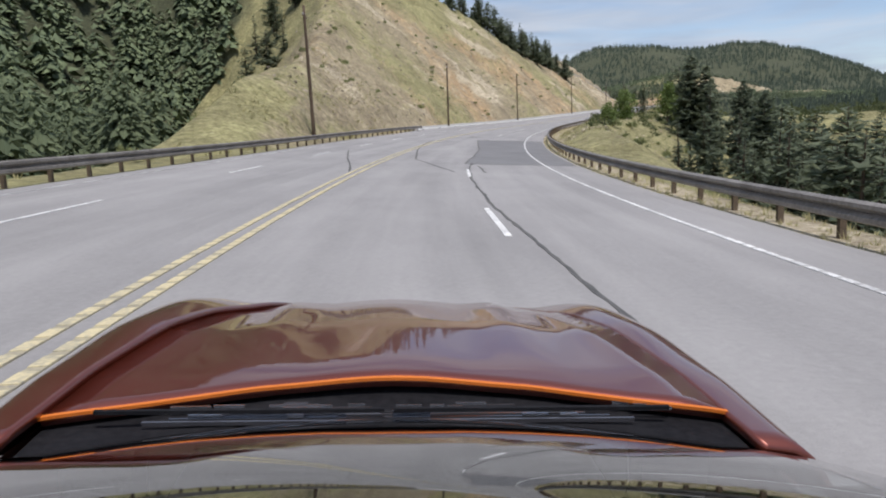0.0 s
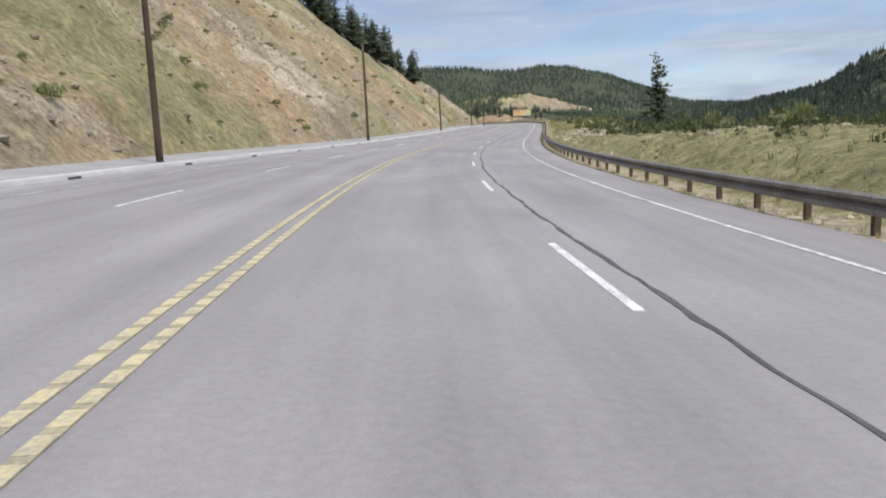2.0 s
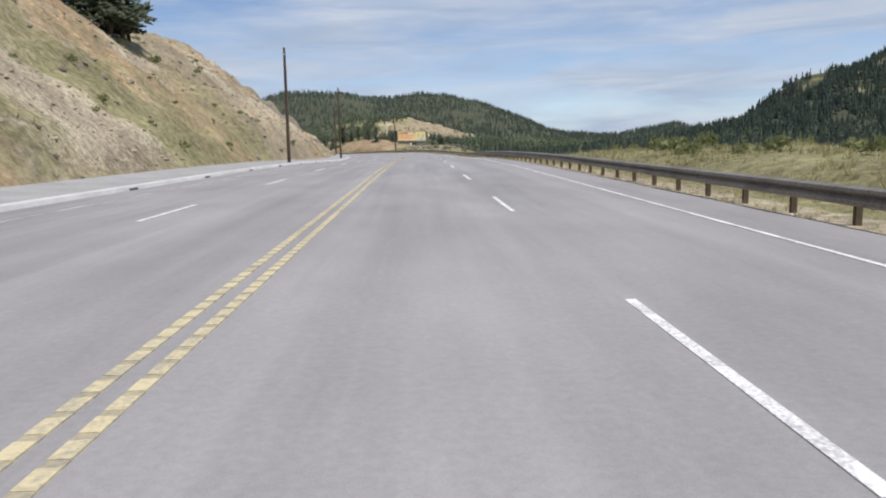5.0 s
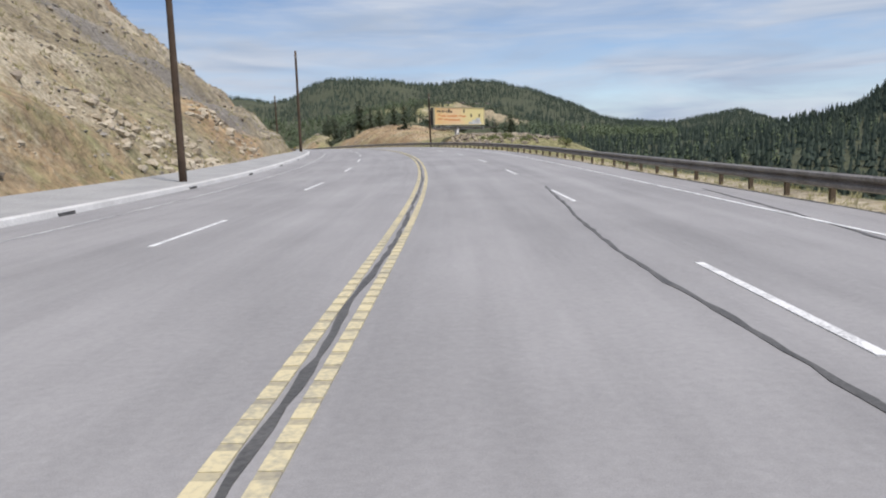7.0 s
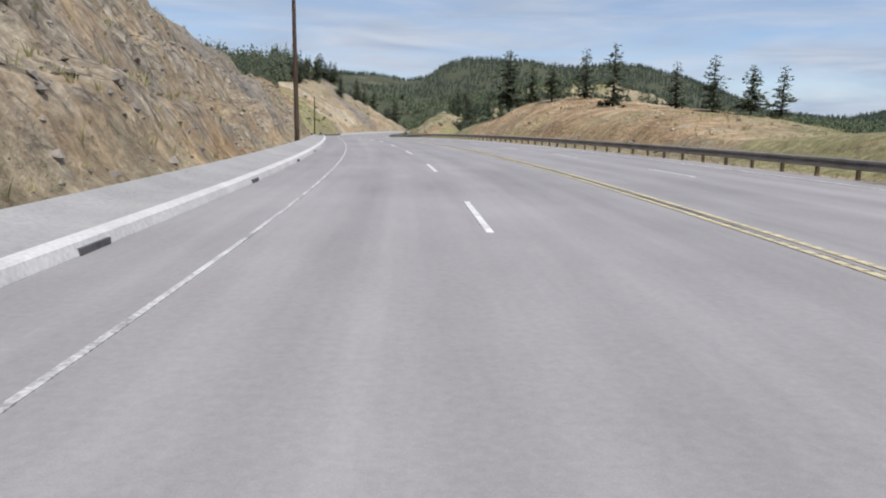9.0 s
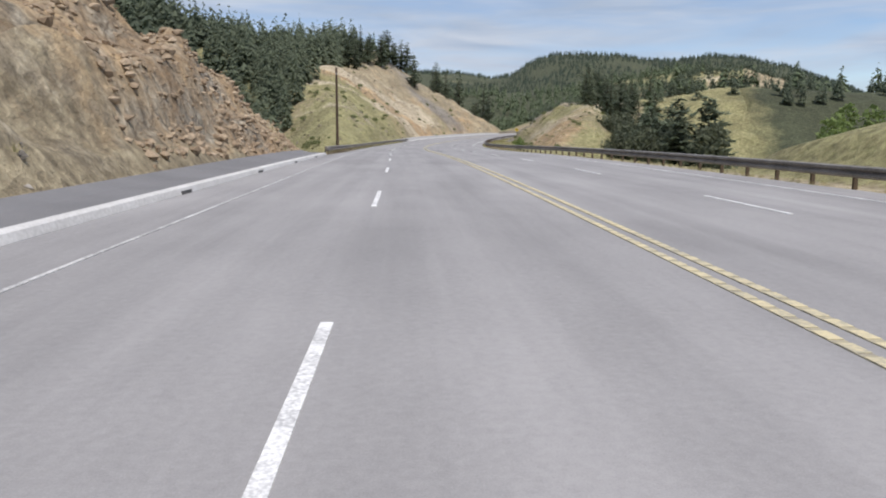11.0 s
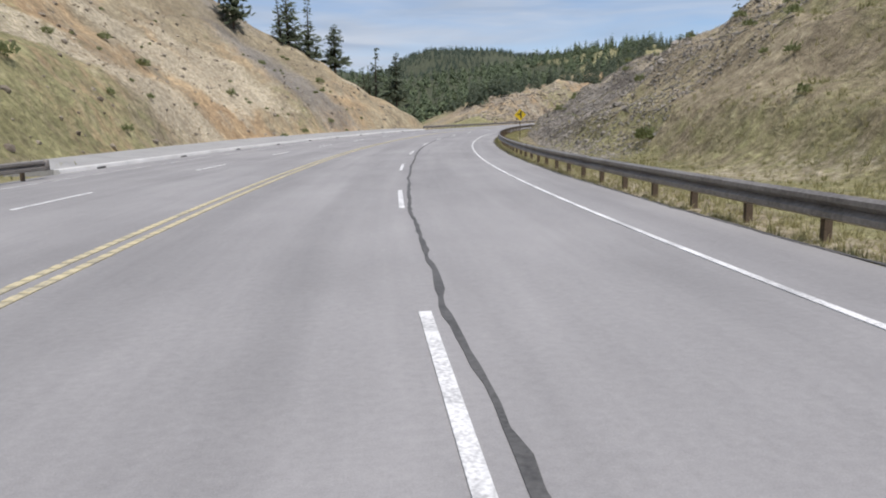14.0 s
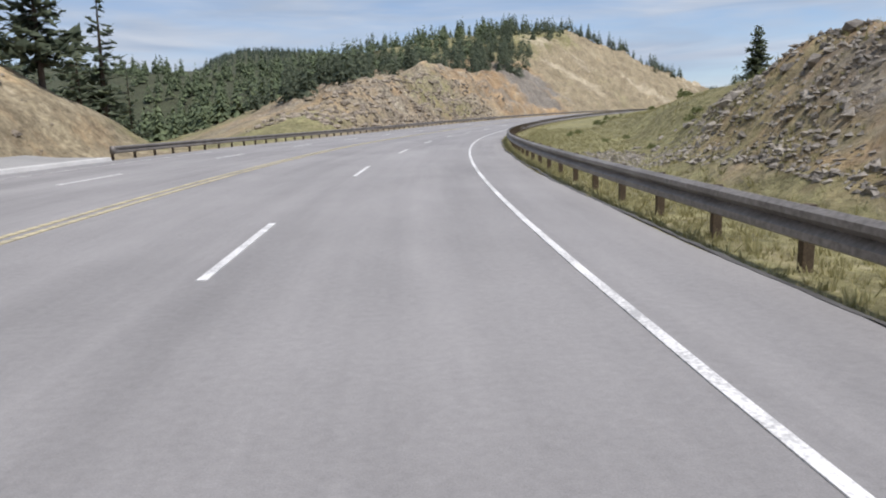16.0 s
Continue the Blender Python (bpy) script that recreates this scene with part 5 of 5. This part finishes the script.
bits("loose_stones", 24000, 111, 60, 330, 1, 10.5, 40, PALE_STONES, "pale yellow broken stone in bands on the cut", "stones", CHIP, (0.08, 0.5), "bands")
bits("loose_stones", 9000, 112, 520, 660, 1, 10.5, 40, PALE_STONES, "pale yellow broken stone in bands on the cut", "stones", CHIP, (0.08, 0.5), "bands")
bits("loose_stones", 3000, 113, 510, 556, -1, 16.0, 25, PALE_STONES, "tan stones on the roadside mound", "stones", CHIP, (0.05, 0.26))
bits("loose_stones", 420, 94, 345, 364, -1, 10.2, 19, STONES, "pale and brown boulders heaped on the roadside bank", "stones", STONE, (0.15, 0.75), 0.3)
bits("loose_stones", 300, 125, 346, 365, -1, 10.2, 18, PALE_STONES, "pale boulders heaped on the roadside bank", "stones", STONE, (0.12, 0.6), 0.3)
bits("loose_stones", 320, 126, 132, 172, -1, 10.2, 17, PALE_STONES, "pale and tan boulders on the bank beyond the guardrail", "stones", STONE, (0.12, 0.6), 0.42)
bits("loose_stones", 420, 127, 299, 322, 1, 10.4, 14, PALE_STONES, "pale rock crumbling at the foot of the cut", "stones", STONE, (0.12, 0.8), 0.4)
bits("scrub", 90, 128, 334, 352, -1, 11, 20, LEAVES, "green shrubs on the roadside bank", "shrubs", SCRUB, (0.3, 0.9), 0.3)
bits("scrub", 70, 129, 190, 262, -1, 12, 30, LEAVES, "yellow-green shrubs in the grass beyond the guardrail", "shrubs", SCRUB, (0.3, 1.1), 0.3)
bits("dry_grass", 7000, 130, 172, 266, -1, 9.8, 30, STRAW, "yellow-green grass beyond the guardrail", "grass", GRASS, (0.2, 0.5), 0.25)
bits("dry_grass", 20000, 95, -30, 760, -1, 8.0, 10.2, VERGE, "dry yellow-green grass under the guardrail", "grass", GRASS, (0.07, 0.26), 0.15)
bits("dry_grass", 9000, 96, 25, 330, -1, 9.5, 26, STRAW, "short dry grass on the roadside bank", "grass", GRASS, (0.15, 0.42))
bits("dry_grass", 2200, 97, -30, 88, 1, 7.8, 22, STRAW, "dry yellow grass behind the guardrail", "grass", GRASS, (0.25, 0.7))
bits("dry_grass", 1500, 98, 470, 570, 1, 8.2, 24, STRAW, "dry yellow grass behind the guardrail", "grass", GRASS, (0.25, 0.7))
bits("scrub", 520, 101, -20, 290, 1, 12, 55, LEAVES, "low green shrubs on the grassy slope", "shrubs", SCRUB, (0.25, 1.0))
bits("scrub", 300, 102, 480, 640, 1, 12, 45, LEAVES, "low green shrubs on the grassy slope", "shrubs", SCRUB, (0.3, 1.2))
bits("scrub", 700, 103, 30, 340, -1, 14, 45, LEAVES, "green shrubs beyond the guardrail", "shrubs", SCRUB, (0.3, 1.1))
bits("scrub", 260, 104, 500, 625, -1, 13, 40, LEAVES, "green shrubs on the rocky bank", "shrubs", SCRUB, (0.3, 0.8))
bits("loose_stones", 8000, 114, 296, 440, 1, 9.6, 30, RUBBLE, "brown rubble on the steep rock slope", "stones", CHIP, (0.06, 0.4))
bits("dry_grass", 7000, 115, 290, 445, 1, 9.6, 34, STRAW, "green and straw tufts on the steep slope", "grass", GRASS, (0.15, 0.5))
bits("dry_grass", 6500, 116, 45, 290, 1, 11, 42, STRAW, "green and straw tufts on the cut slope", "grass", GRASS, (0.15, 0.45))
bits("loose_stones", 900, 117, 384, 442, -1, 9.8, 26, PALE_STONES, "tan stones on the roadside mound", "stones", CHIP, (0.08, 0.6))
bits("dry_grass", 1600, 118, 380, 445, -1, 9.8, 30, STRAW, "straw tufts on the roadside mound", "grass", GRASS, (0.15, 0.45))
bits("loose_stones", 2600, 119, 446, 478, 1, 9.9, 19, ORANGE_ROCK, "orange and tan broken rock at the foot of the cut", "stones", STONE, (0.08, 0.5), 0.36)
bits("dry_grass", 5000, 120, 520, 580, -1, 9.8, 26, STRAW, "green and straw tufts on the grassy mound", "grass", GRASS, (0.15, 0.4))
bits("scrub", 150, 121, 492, 528, -1, 27, 50, LEAVES, "pale green shrubs in the hollow beyond the guardrail", "shrubs", SCRUB, (1.2, 3.4))
bits("scrub", 2600, 122, 85, 345, -1, 34, 150, DARK_LEAVES, "dark green shrubs in the valley below the road", "shrubs", FAR_SCRUB, (1.0, 3.2), 0.40)
bits("scrub", 500, 123, 60, 200, -1, 12, 36, DARK_LEAVES, "olive shrubs on the roadside bank", "shrubs", FAR_SCRUB, (0.4, 1.1))
bits("loose_stones", 2600, 124, 60, 190, -1, 9.4, 24, PALE_STONES, "pale stones on the dry bank beyond the guardrail", "stones", CHIP, (0.06, 0.5), 0.44)
bits("scrub", 60, 105, 640, 700, -1, 12, 30, LEAVES, "green shrubs on the grassy verge", "shrubs", SCRUB, (0.3, 0.8))


# ---- a broad-leaved tree and round bushes on the bank ----
def leafy_tree(x, y, top, wide, label, seed, name="broadleaf_tree", category="tree", mat=None):
    rg = random.Random(seed)
    z0 = ground_at(x, y)
    h = max(top - z0, 1.0)
    tree = new(name)
    bm = bmesh.new()
    tube(bm, [((0.05 * h * k * k, 0, -0.3 + 0.75 * h * k), 0.03 * h * (1 - k) + 0.02) for k in np.linspace(0, 1, 6)], 7)
    lobes = []
    for i in range(9):
        a, r, zz = rg.uniform(0, 6.28), rg.uniform(0.1, 0.33) * wide, (h * rg.uniform(0.12, 0.7) if name == "bush" else h * rg.uniform(0.35, 0.8))
        lobes.append((Vector((r * math.cos(a), r * math.sin(a), zz)), wide * rg.uniform(0.2, 0.32)))
        side = Vector((-math.sin(a), math.cos(a), 0)) * 0.03
        root = Vector((0.0, 0, h * 0.25))
        vs = [bm.verts.new(root + side), bm.verts.new(root - side), bm.verts.new(lobes[-1][0])]
        bm.faces.new(vs)
    lobes.append((Vector((0.05 * h, 0, h * 0.86)), wide * 0.2))
    part("trunk", bm, BARK, tree)
    cv, cf = [], []
    for c, r in lobes:
        for i in range(320 if name == "bush" else 240):
            d = Vector((rg.gauss(0, 1), rg.gauss(0, 1), rg.gauss(0, 1))).normalized() * r * rg.uniform(0.55, 1.12)
            p = c + Vector((d.x, d.y, d.z * 1.25))
            k, q = len(cv), (0.036 if name == "bush" else 0.042) * wide * rg.uniform(0.6, 1.2)
            a, e = Vector((rg.uniform(-1, 1), rg.uniform(-1, 1), rg.uniform(-1, 1))) * q, Vector((rg.uniform(-1, 1), rg.uniform(-1, 1), rg.uniform(-1, 1))) * q
            cv += [tuple(p - a), tuple(p + e), tuple(p + a), tuple(p - e)]
            cf.append((k, k + 1, k + 2, k + 3))
    mesh_object("crown", cv, cf, mat or LEAVES_BRIGHT, tree)
    tree.matrix_basis = Matrix.Translation((x, y, z0))
    return tagged(tree, label, category)


GREY_LEAVES = leafy("grey_green_leaves", (0.075, 0.09, 0.06), (0.20, 0.22, 0.14), thin=0.35)
LEAVES_BRIGHT = leafy("green_leaves", (0.11, 0.155, 0.045), (0.26, 0.34, 0.12), thin=0.35)
leafy_tree(34.0, 84.6, 3.2, 3.2, "bright green leafy tree on the grassy bank", 31)
leafy_tree(27.3, 80.3, 2.3, 3.0, "rounded green bush on the grassy bank", 32, "bush", "bush")
leafy_tree(21.5, 66.0, 1.0, 1.5, "rounded green bush on the grassy bank", 33, "bush", "bush")
leafy_tree(*by_road(509.0, -10.7), ground_at(*by_road(509.0, -10.7)) + 1.35, 1.35, "dense green bush behind the guardrail", 35, "bush", "bush")
for i, (turn, far, top) in enumerate(((35.5, 60, 3.2), (37, 52, 2.6), (39.5, 48, 3.4), (42, 43, 3.0), (44, 56, 5.2), (48.5, 39, 4.0), (53, 40, 5.0), (62, 38, 5.0))):
    leafy_tree(124.5 + math.sin(radians(turn)) * far, 460.6 + math.cos(radians(turn)) * far, top, 5.0, "grey-green leafy tree in the hollow beyond the guardrail", 50 + i, mat=GREY_LEAVES)
leafy_tree(171.0, 472.0, 8.5, 6.0, "green leafy tree in the valley", 36)
leafy_tree(160.0, 462.0, 7.0, 5.0, "green leafy tree in the valley", 37)
leafy_tree(178.0, 486.0, 9.5, 6.0, "green leafy tree in the valley", 38)


# ---- the car that stands at the start of the stretch, bonnet ahead ----
PAINT = material("bronze_paint", (0.17, 0.036, 0.021), 0.38, 0.55)
PAINT.node_tree.nodes["Principled BSDF"].inputs["Coat Weight"].default_value = 1.0
PAINT.node_tree.nodes["Principled BSDF"].inputs["Coat Roughness"].default_value = 0.03
# brighter orange than the bonnet: the edge catching sun, put into colour
EDGE_GLINT = material("bonnet_edge_glint", (0.75, 0.20, 0.03), 0.4, 0.3)
PLASTIC = mottled("black_plastic", (0.006, 0.006, 0.008), (0.018, 0.018, 0.021), 4.0, 0.75, bump=0.2, depth=0.003)
PLASTIC.node_tree.nodes["Principled BSDF"].inputs["Specular IOR Level"].default_value = 0.15
# glossy louvre trim, its base greyed so the colour carries sky glints
GLOSS_GLINT = material("glossy_glint_trim", (0.16, 0.16, 0.18), 0.12, 0.7)
# pale metal for the bars that imitate sky glints on the cowl
GLINT_TRIM = material("glint_trim", (0.55, 0.56, 0.6), 0.25, 0.9)
RUBBER = mottled("tyre_rubber", (0.012, 0.012, 0.012), (0.03, 0.03, 0.03), 6.0, 0.8)
GLASS = material("car_glass", (0.75, 0.80, 0.80), 0.0)
GLASS.node_tree.nodes["Principled BSDF"].inputs["Transmission Weight"].default_value = 1.0
GLASS.node_tree.nodes["Principled BSDF"].inputs["IOR"].default_value = 1.5
CABIN = mottled("dark_cabin_trim", (0.02, 0.02, 0.02), (0.05, 0.05, 0.052), 3.0, 0.8)


def car_top(x, y):
    """Height of the bonnet and front wings over the road."""
    a = abs(x)
    z = float(np.interp(y, (1.15, 1.5, 1.9, 2.3, 2.6, 2.85, 3.02, 3.12), (0.800, 0.800, 0.768, 0.705, 0.640, 0.56, 0.46, 0.32)))
    z -= 0.05 * (a / 0.9) ** 2
    z += 0.05 * math.exp(-((a - 0.73) / 0.12) ** 2) * math.exp(-((y - 2.2) / 0.62) ** 2)
    z += 0.022 * math.exp(-((a - 0.36) / 0.055) ** 2) * float(np.interp(y, (1.4, 1.9, 2.5, 2.8), (0, 1, 1, 0)))
    z += 0.02 * math.exp(-(a / 0.22) ** 2)
    if a > 0.80:
        z -= 0.15 * ((a - 0.80) / 0.14) ** 2.2
    return z


def patch(name, xs, ys, parent, mat, label=""):
    """A sheet of the car's upper skin: xs(y, k) across for k 0 to 1, with its rim turned under."""
    nx, ny = 17, len(ys)
    verts, faces = [], []
    for y in ys:
        for i in range(nx):
            x, yy = xs(y, i / (nx - 1))
            verts.append((x, yy, car_top(x, yy)))
    faces = grid_faces(ny, nx).tolist()
    ob = mesh_object(name, verts, faces, mat, parent, True)
    mod = ob.modifiers.new("thickness", "SOLIDIFY")
    mod.thickness, mod.offset = 0.02, -1
    return tagged(ob, label) if label else ob


def car():
    auto = new("car")
    seam = lambda y: float(np.interp(y, (1.2, 1.5, 2.2, 2.75), (0.735, 0.70, 0.60, 0.43)))
    rear = lambda x: float(np.interp(abs(x), (0, 0.31, 0.74), (1.385, 1.385, 1.30)))
    ys = np.linspace(0, 1, 26)

    def bonnet(v, k):
        w = (2 * k - 1)
        y0 = 1.22 + v * 1.5
        x = w * seam(y0)
        return x, rear(x) + v * (2.74 - rear(x))

    patch("bonnet", bonnet, ys, auto, PAINT, "bronze-red painted bonnet")
    for side in (-1, 1):
        patch("front_wing", lambda v, k: (side * ((seam(1.16 + v * 1.62) + 0.006) * (1 - k) + 0.945 * k), 1.16 + v * 1.62), ys, auto, PAINT)
        patch("nose_corner", lambda v, k: (side * (0.435 * (1 - k) + (0.945 - 0.16 * v * v) * k), 2.785 + v * (0.33 - 0.2 * k * k)), ys, auto, PAINT)
        verts, faces = [], []
        for y in np.linspace(-1.25, 2.78, 30):
            for z in np.linspace(0, 1, 5):
                top = car_top(0.945, y) if y > 1.15 else 0.60
                verts.append((side * (0.945 - 0.03 * (1 - z)), float(y), 0.22 + (top - 0.22) * float(z)))
        mesh_object("side_panel", verts, grid_faces(30, 5).tolist(), PAINT, auto, True)
    patch("nose", lambda v, k: ((2 * k - 1) * 0.43, 2.745 + v * 0.37), ys, auto, PAINT)
    # rim of the bonnet, a strip whose brighter orange imitates sun on the edge
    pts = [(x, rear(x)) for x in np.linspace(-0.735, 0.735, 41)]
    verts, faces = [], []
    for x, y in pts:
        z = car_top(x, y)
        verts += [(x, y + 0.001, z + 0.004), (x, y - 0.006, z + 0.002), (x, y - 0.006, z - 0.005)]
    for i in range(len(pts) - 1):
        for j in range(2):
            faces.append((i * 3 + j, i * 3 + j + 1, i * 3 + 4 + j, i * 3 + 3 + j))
    mesh_object("bonnet_rim_glint", verts, faces, EDGE_GLINT, auto)
    # cowl with its louvres
    verts, faces = [], []
    for x, y in pts:
        verts += [(x, y + 0.05, car_top(x, y) - 0.03), (x, 1.28 - 0.11 * (x / 0.74) ** 2, 0.762 - 0.02 * (x / 0.74) ** 2)]
    faces = [(2 * i, 2 * i + 1, 2 * i + 3, 2 * i + 2) for i in range(len(pts) - 1)]
    cowl = mesh_object("cowl", verts, faces, PLASTIC, auto)
    for i in range(6):
        y = 1.280 + i * 0.014
        bm = bmesh.new()
        box(bm, -0.52 + 0.05 * i, 0.52 - 0.05 * i, y, y + 0.006, 0.762, 0.770)
        part("louvre", bm, GLOSS_GLINT, cowl)
    # added short pale bars at random, drawing glints on the dark cowl
    rg = random.Random(14)
    for i in range(34):
        bm = bmesh.new()
        x, y, le = rg.uniform(-0.5, 0.55), rg.uniform(1.285, 1.36), rg.uniform(0.02, 0.09)
        box(bm, x, x + le, y, y + 0.003, 0.770, 0.776 + rg.uniform(0, 0.004))
        part("cowl_glint", bm, GLINT_TRIM, cowl)
    for x0, x1 in ((-0.62, -0.02), (0.0, 0.60)):
        bm = bmesh.new()
        box(bm, x0, x1, 1.29, 1.299, 0.782, 0.790)
        part("wiper", bm, PLASTIC, auto)
    # windscreen, roof, tail
    def sheet(name, rows, mat, thick):
        vs = [(x, y, z) for row in rows for x, y, z in row]
        ob = mesh_object(name, vs, grid_faces(len(rows), len(rows[0])).tolist(), mat, auto, True)
        mod = ob.modifiers.new("thickness", "SOLIDIFY")
        mod.thickness, mod.offset = thick, -1
        return ob

    ks = np.linspace(-1, 1, 15)
    screen = []
    for v in np.linspace(0, 1, 10):
        wide, y0, z0 = 0.735 - 0.17 * v, 1.27 - 1.0 * v, 0.772 + 0.353 * v + 0.03 * math.sin(v * 3.14)
        screen.append([(float(k) * wide, y0 - 0.11 * float(k) ** 2, z0 - 0.02 * float(k) ** 2) for k in ks])
    sheet("windscreen", screen, GLASS, 0.005)
    roof = []
    for y, z, wide in ((0.26, 1.128, 0.56), (0.0, 1.16, 0.56), (-0.35, 1.165, 0.55), (-0.8, 1.09, 0.52), (-1.3, 0.97, 0.55), (-1.55, 0.92, 0.62)):
        roof.append([(float(k) * wide, y - 0.11 * float(k) ** 2 * (y > 0), z - 0.05 * float(k) ** 2) for k in ks])
    sheet("roof", roof, PAINT, 0.02)
    for side in (-1, 1):
        sheet("side_window", [[(side * 0.74, 1.05, 0.74), (side * 0.80, 0.4, 0.72), (side * 0.84, -0.6, 0.74), (side * 0.8, -1.3, 0.80)],
                              [(side * 0.66, 0.72, 0.93), (side * 0.555, 0.12, 1.105), (side * 0.54, -0.5, 1.10), (side * 0.56, -1.2, 0.94)]], GLASS, 0.005)
        sheet("shoulder", [[(side * 0.945, 1.15, 0.60), (side * 0.945, 0.2, 0.60), (side * 0.945, -1.25, 0.60)], [(side * 0.74, 1.10, 0.74), (side * 0.82, 0.2, 0.72), (side * 0.82, -1.25, 0.80)]], PAINT, 0.01)
    sheet("tail", [[(-0.93, -1.25, 0.62), (0, -1.4, 0.92), (0.93, -1.25, 0.62)], [(-0.9, -1.62, 0.6), (0, -1.75, 0.86), (0.9, -1.62, 0.6)], [(-0.88, -1.7, 0.25), (0, -1.8, 0.25), (0.88, -1.7, 0.25)]], PAINT, 0.02)
    bm = bmesh.new()
    box(bm, -0.68, 0.68, 0.6, 1.08, 0.55, 0.70)
    bmesh.ops.bevel(bm, geom=bm.edges[:], offset=0.05, segments=2)
    part("dashboard", bm, CABIN, auto)
    bm = bmesh.new()
    box(bm, -0.9, 0.9, -1.6, 2.7, 0.16, 0.22)
    part("floor_pan", bm, CABIN, auto)
    for x in (-0.36, 0.36):
        bm = bmesh.new()
        box(bm, x - 0.24, x + 0.24, -0.75, -0.1, 0.25, 0.42)
        box(bm, x - 0.22, x + 0.22, -0.85, -0.68, 0.42, 0.98)
        part("seat", bm, CABIN, auto)
    for x in (-0.84, 0.84):
        for y in (2.05, -0.85):
            bm = bmesh.new()
            tube(bm, [((0, 0, -0.12), 0.27), ((0, 0, -0.11), 0.325), ((0, 0, 0.11), 0.325), ((0, 0, 0.12), 0.27)], 24)
            wheel = part("wheel", bm, RUBBER, auto, smooth=False)
            wheel.matrix_basis = Matrix.Translation((x, y, 0.325)) @ Matrix.Rotation(radians(90), 4, "Y")
            bm = bmesh.new()
            tube(bm, [((0, 0, -0.125), 0.24), ((0, 0, 0.125), 0.24)], 20)
            part("rim", bm, GALV, wheel)
    auto.matrix_basis = pose(2.201, 0.092, -1.336, 1.34, 3.32, 0.10) @ Matrix.Diagonal((0.94, 1.0, 0.981, 1.0))
    return tagged(auto, "bronze-red low sports car standing in the traffic lane", "car")


car()
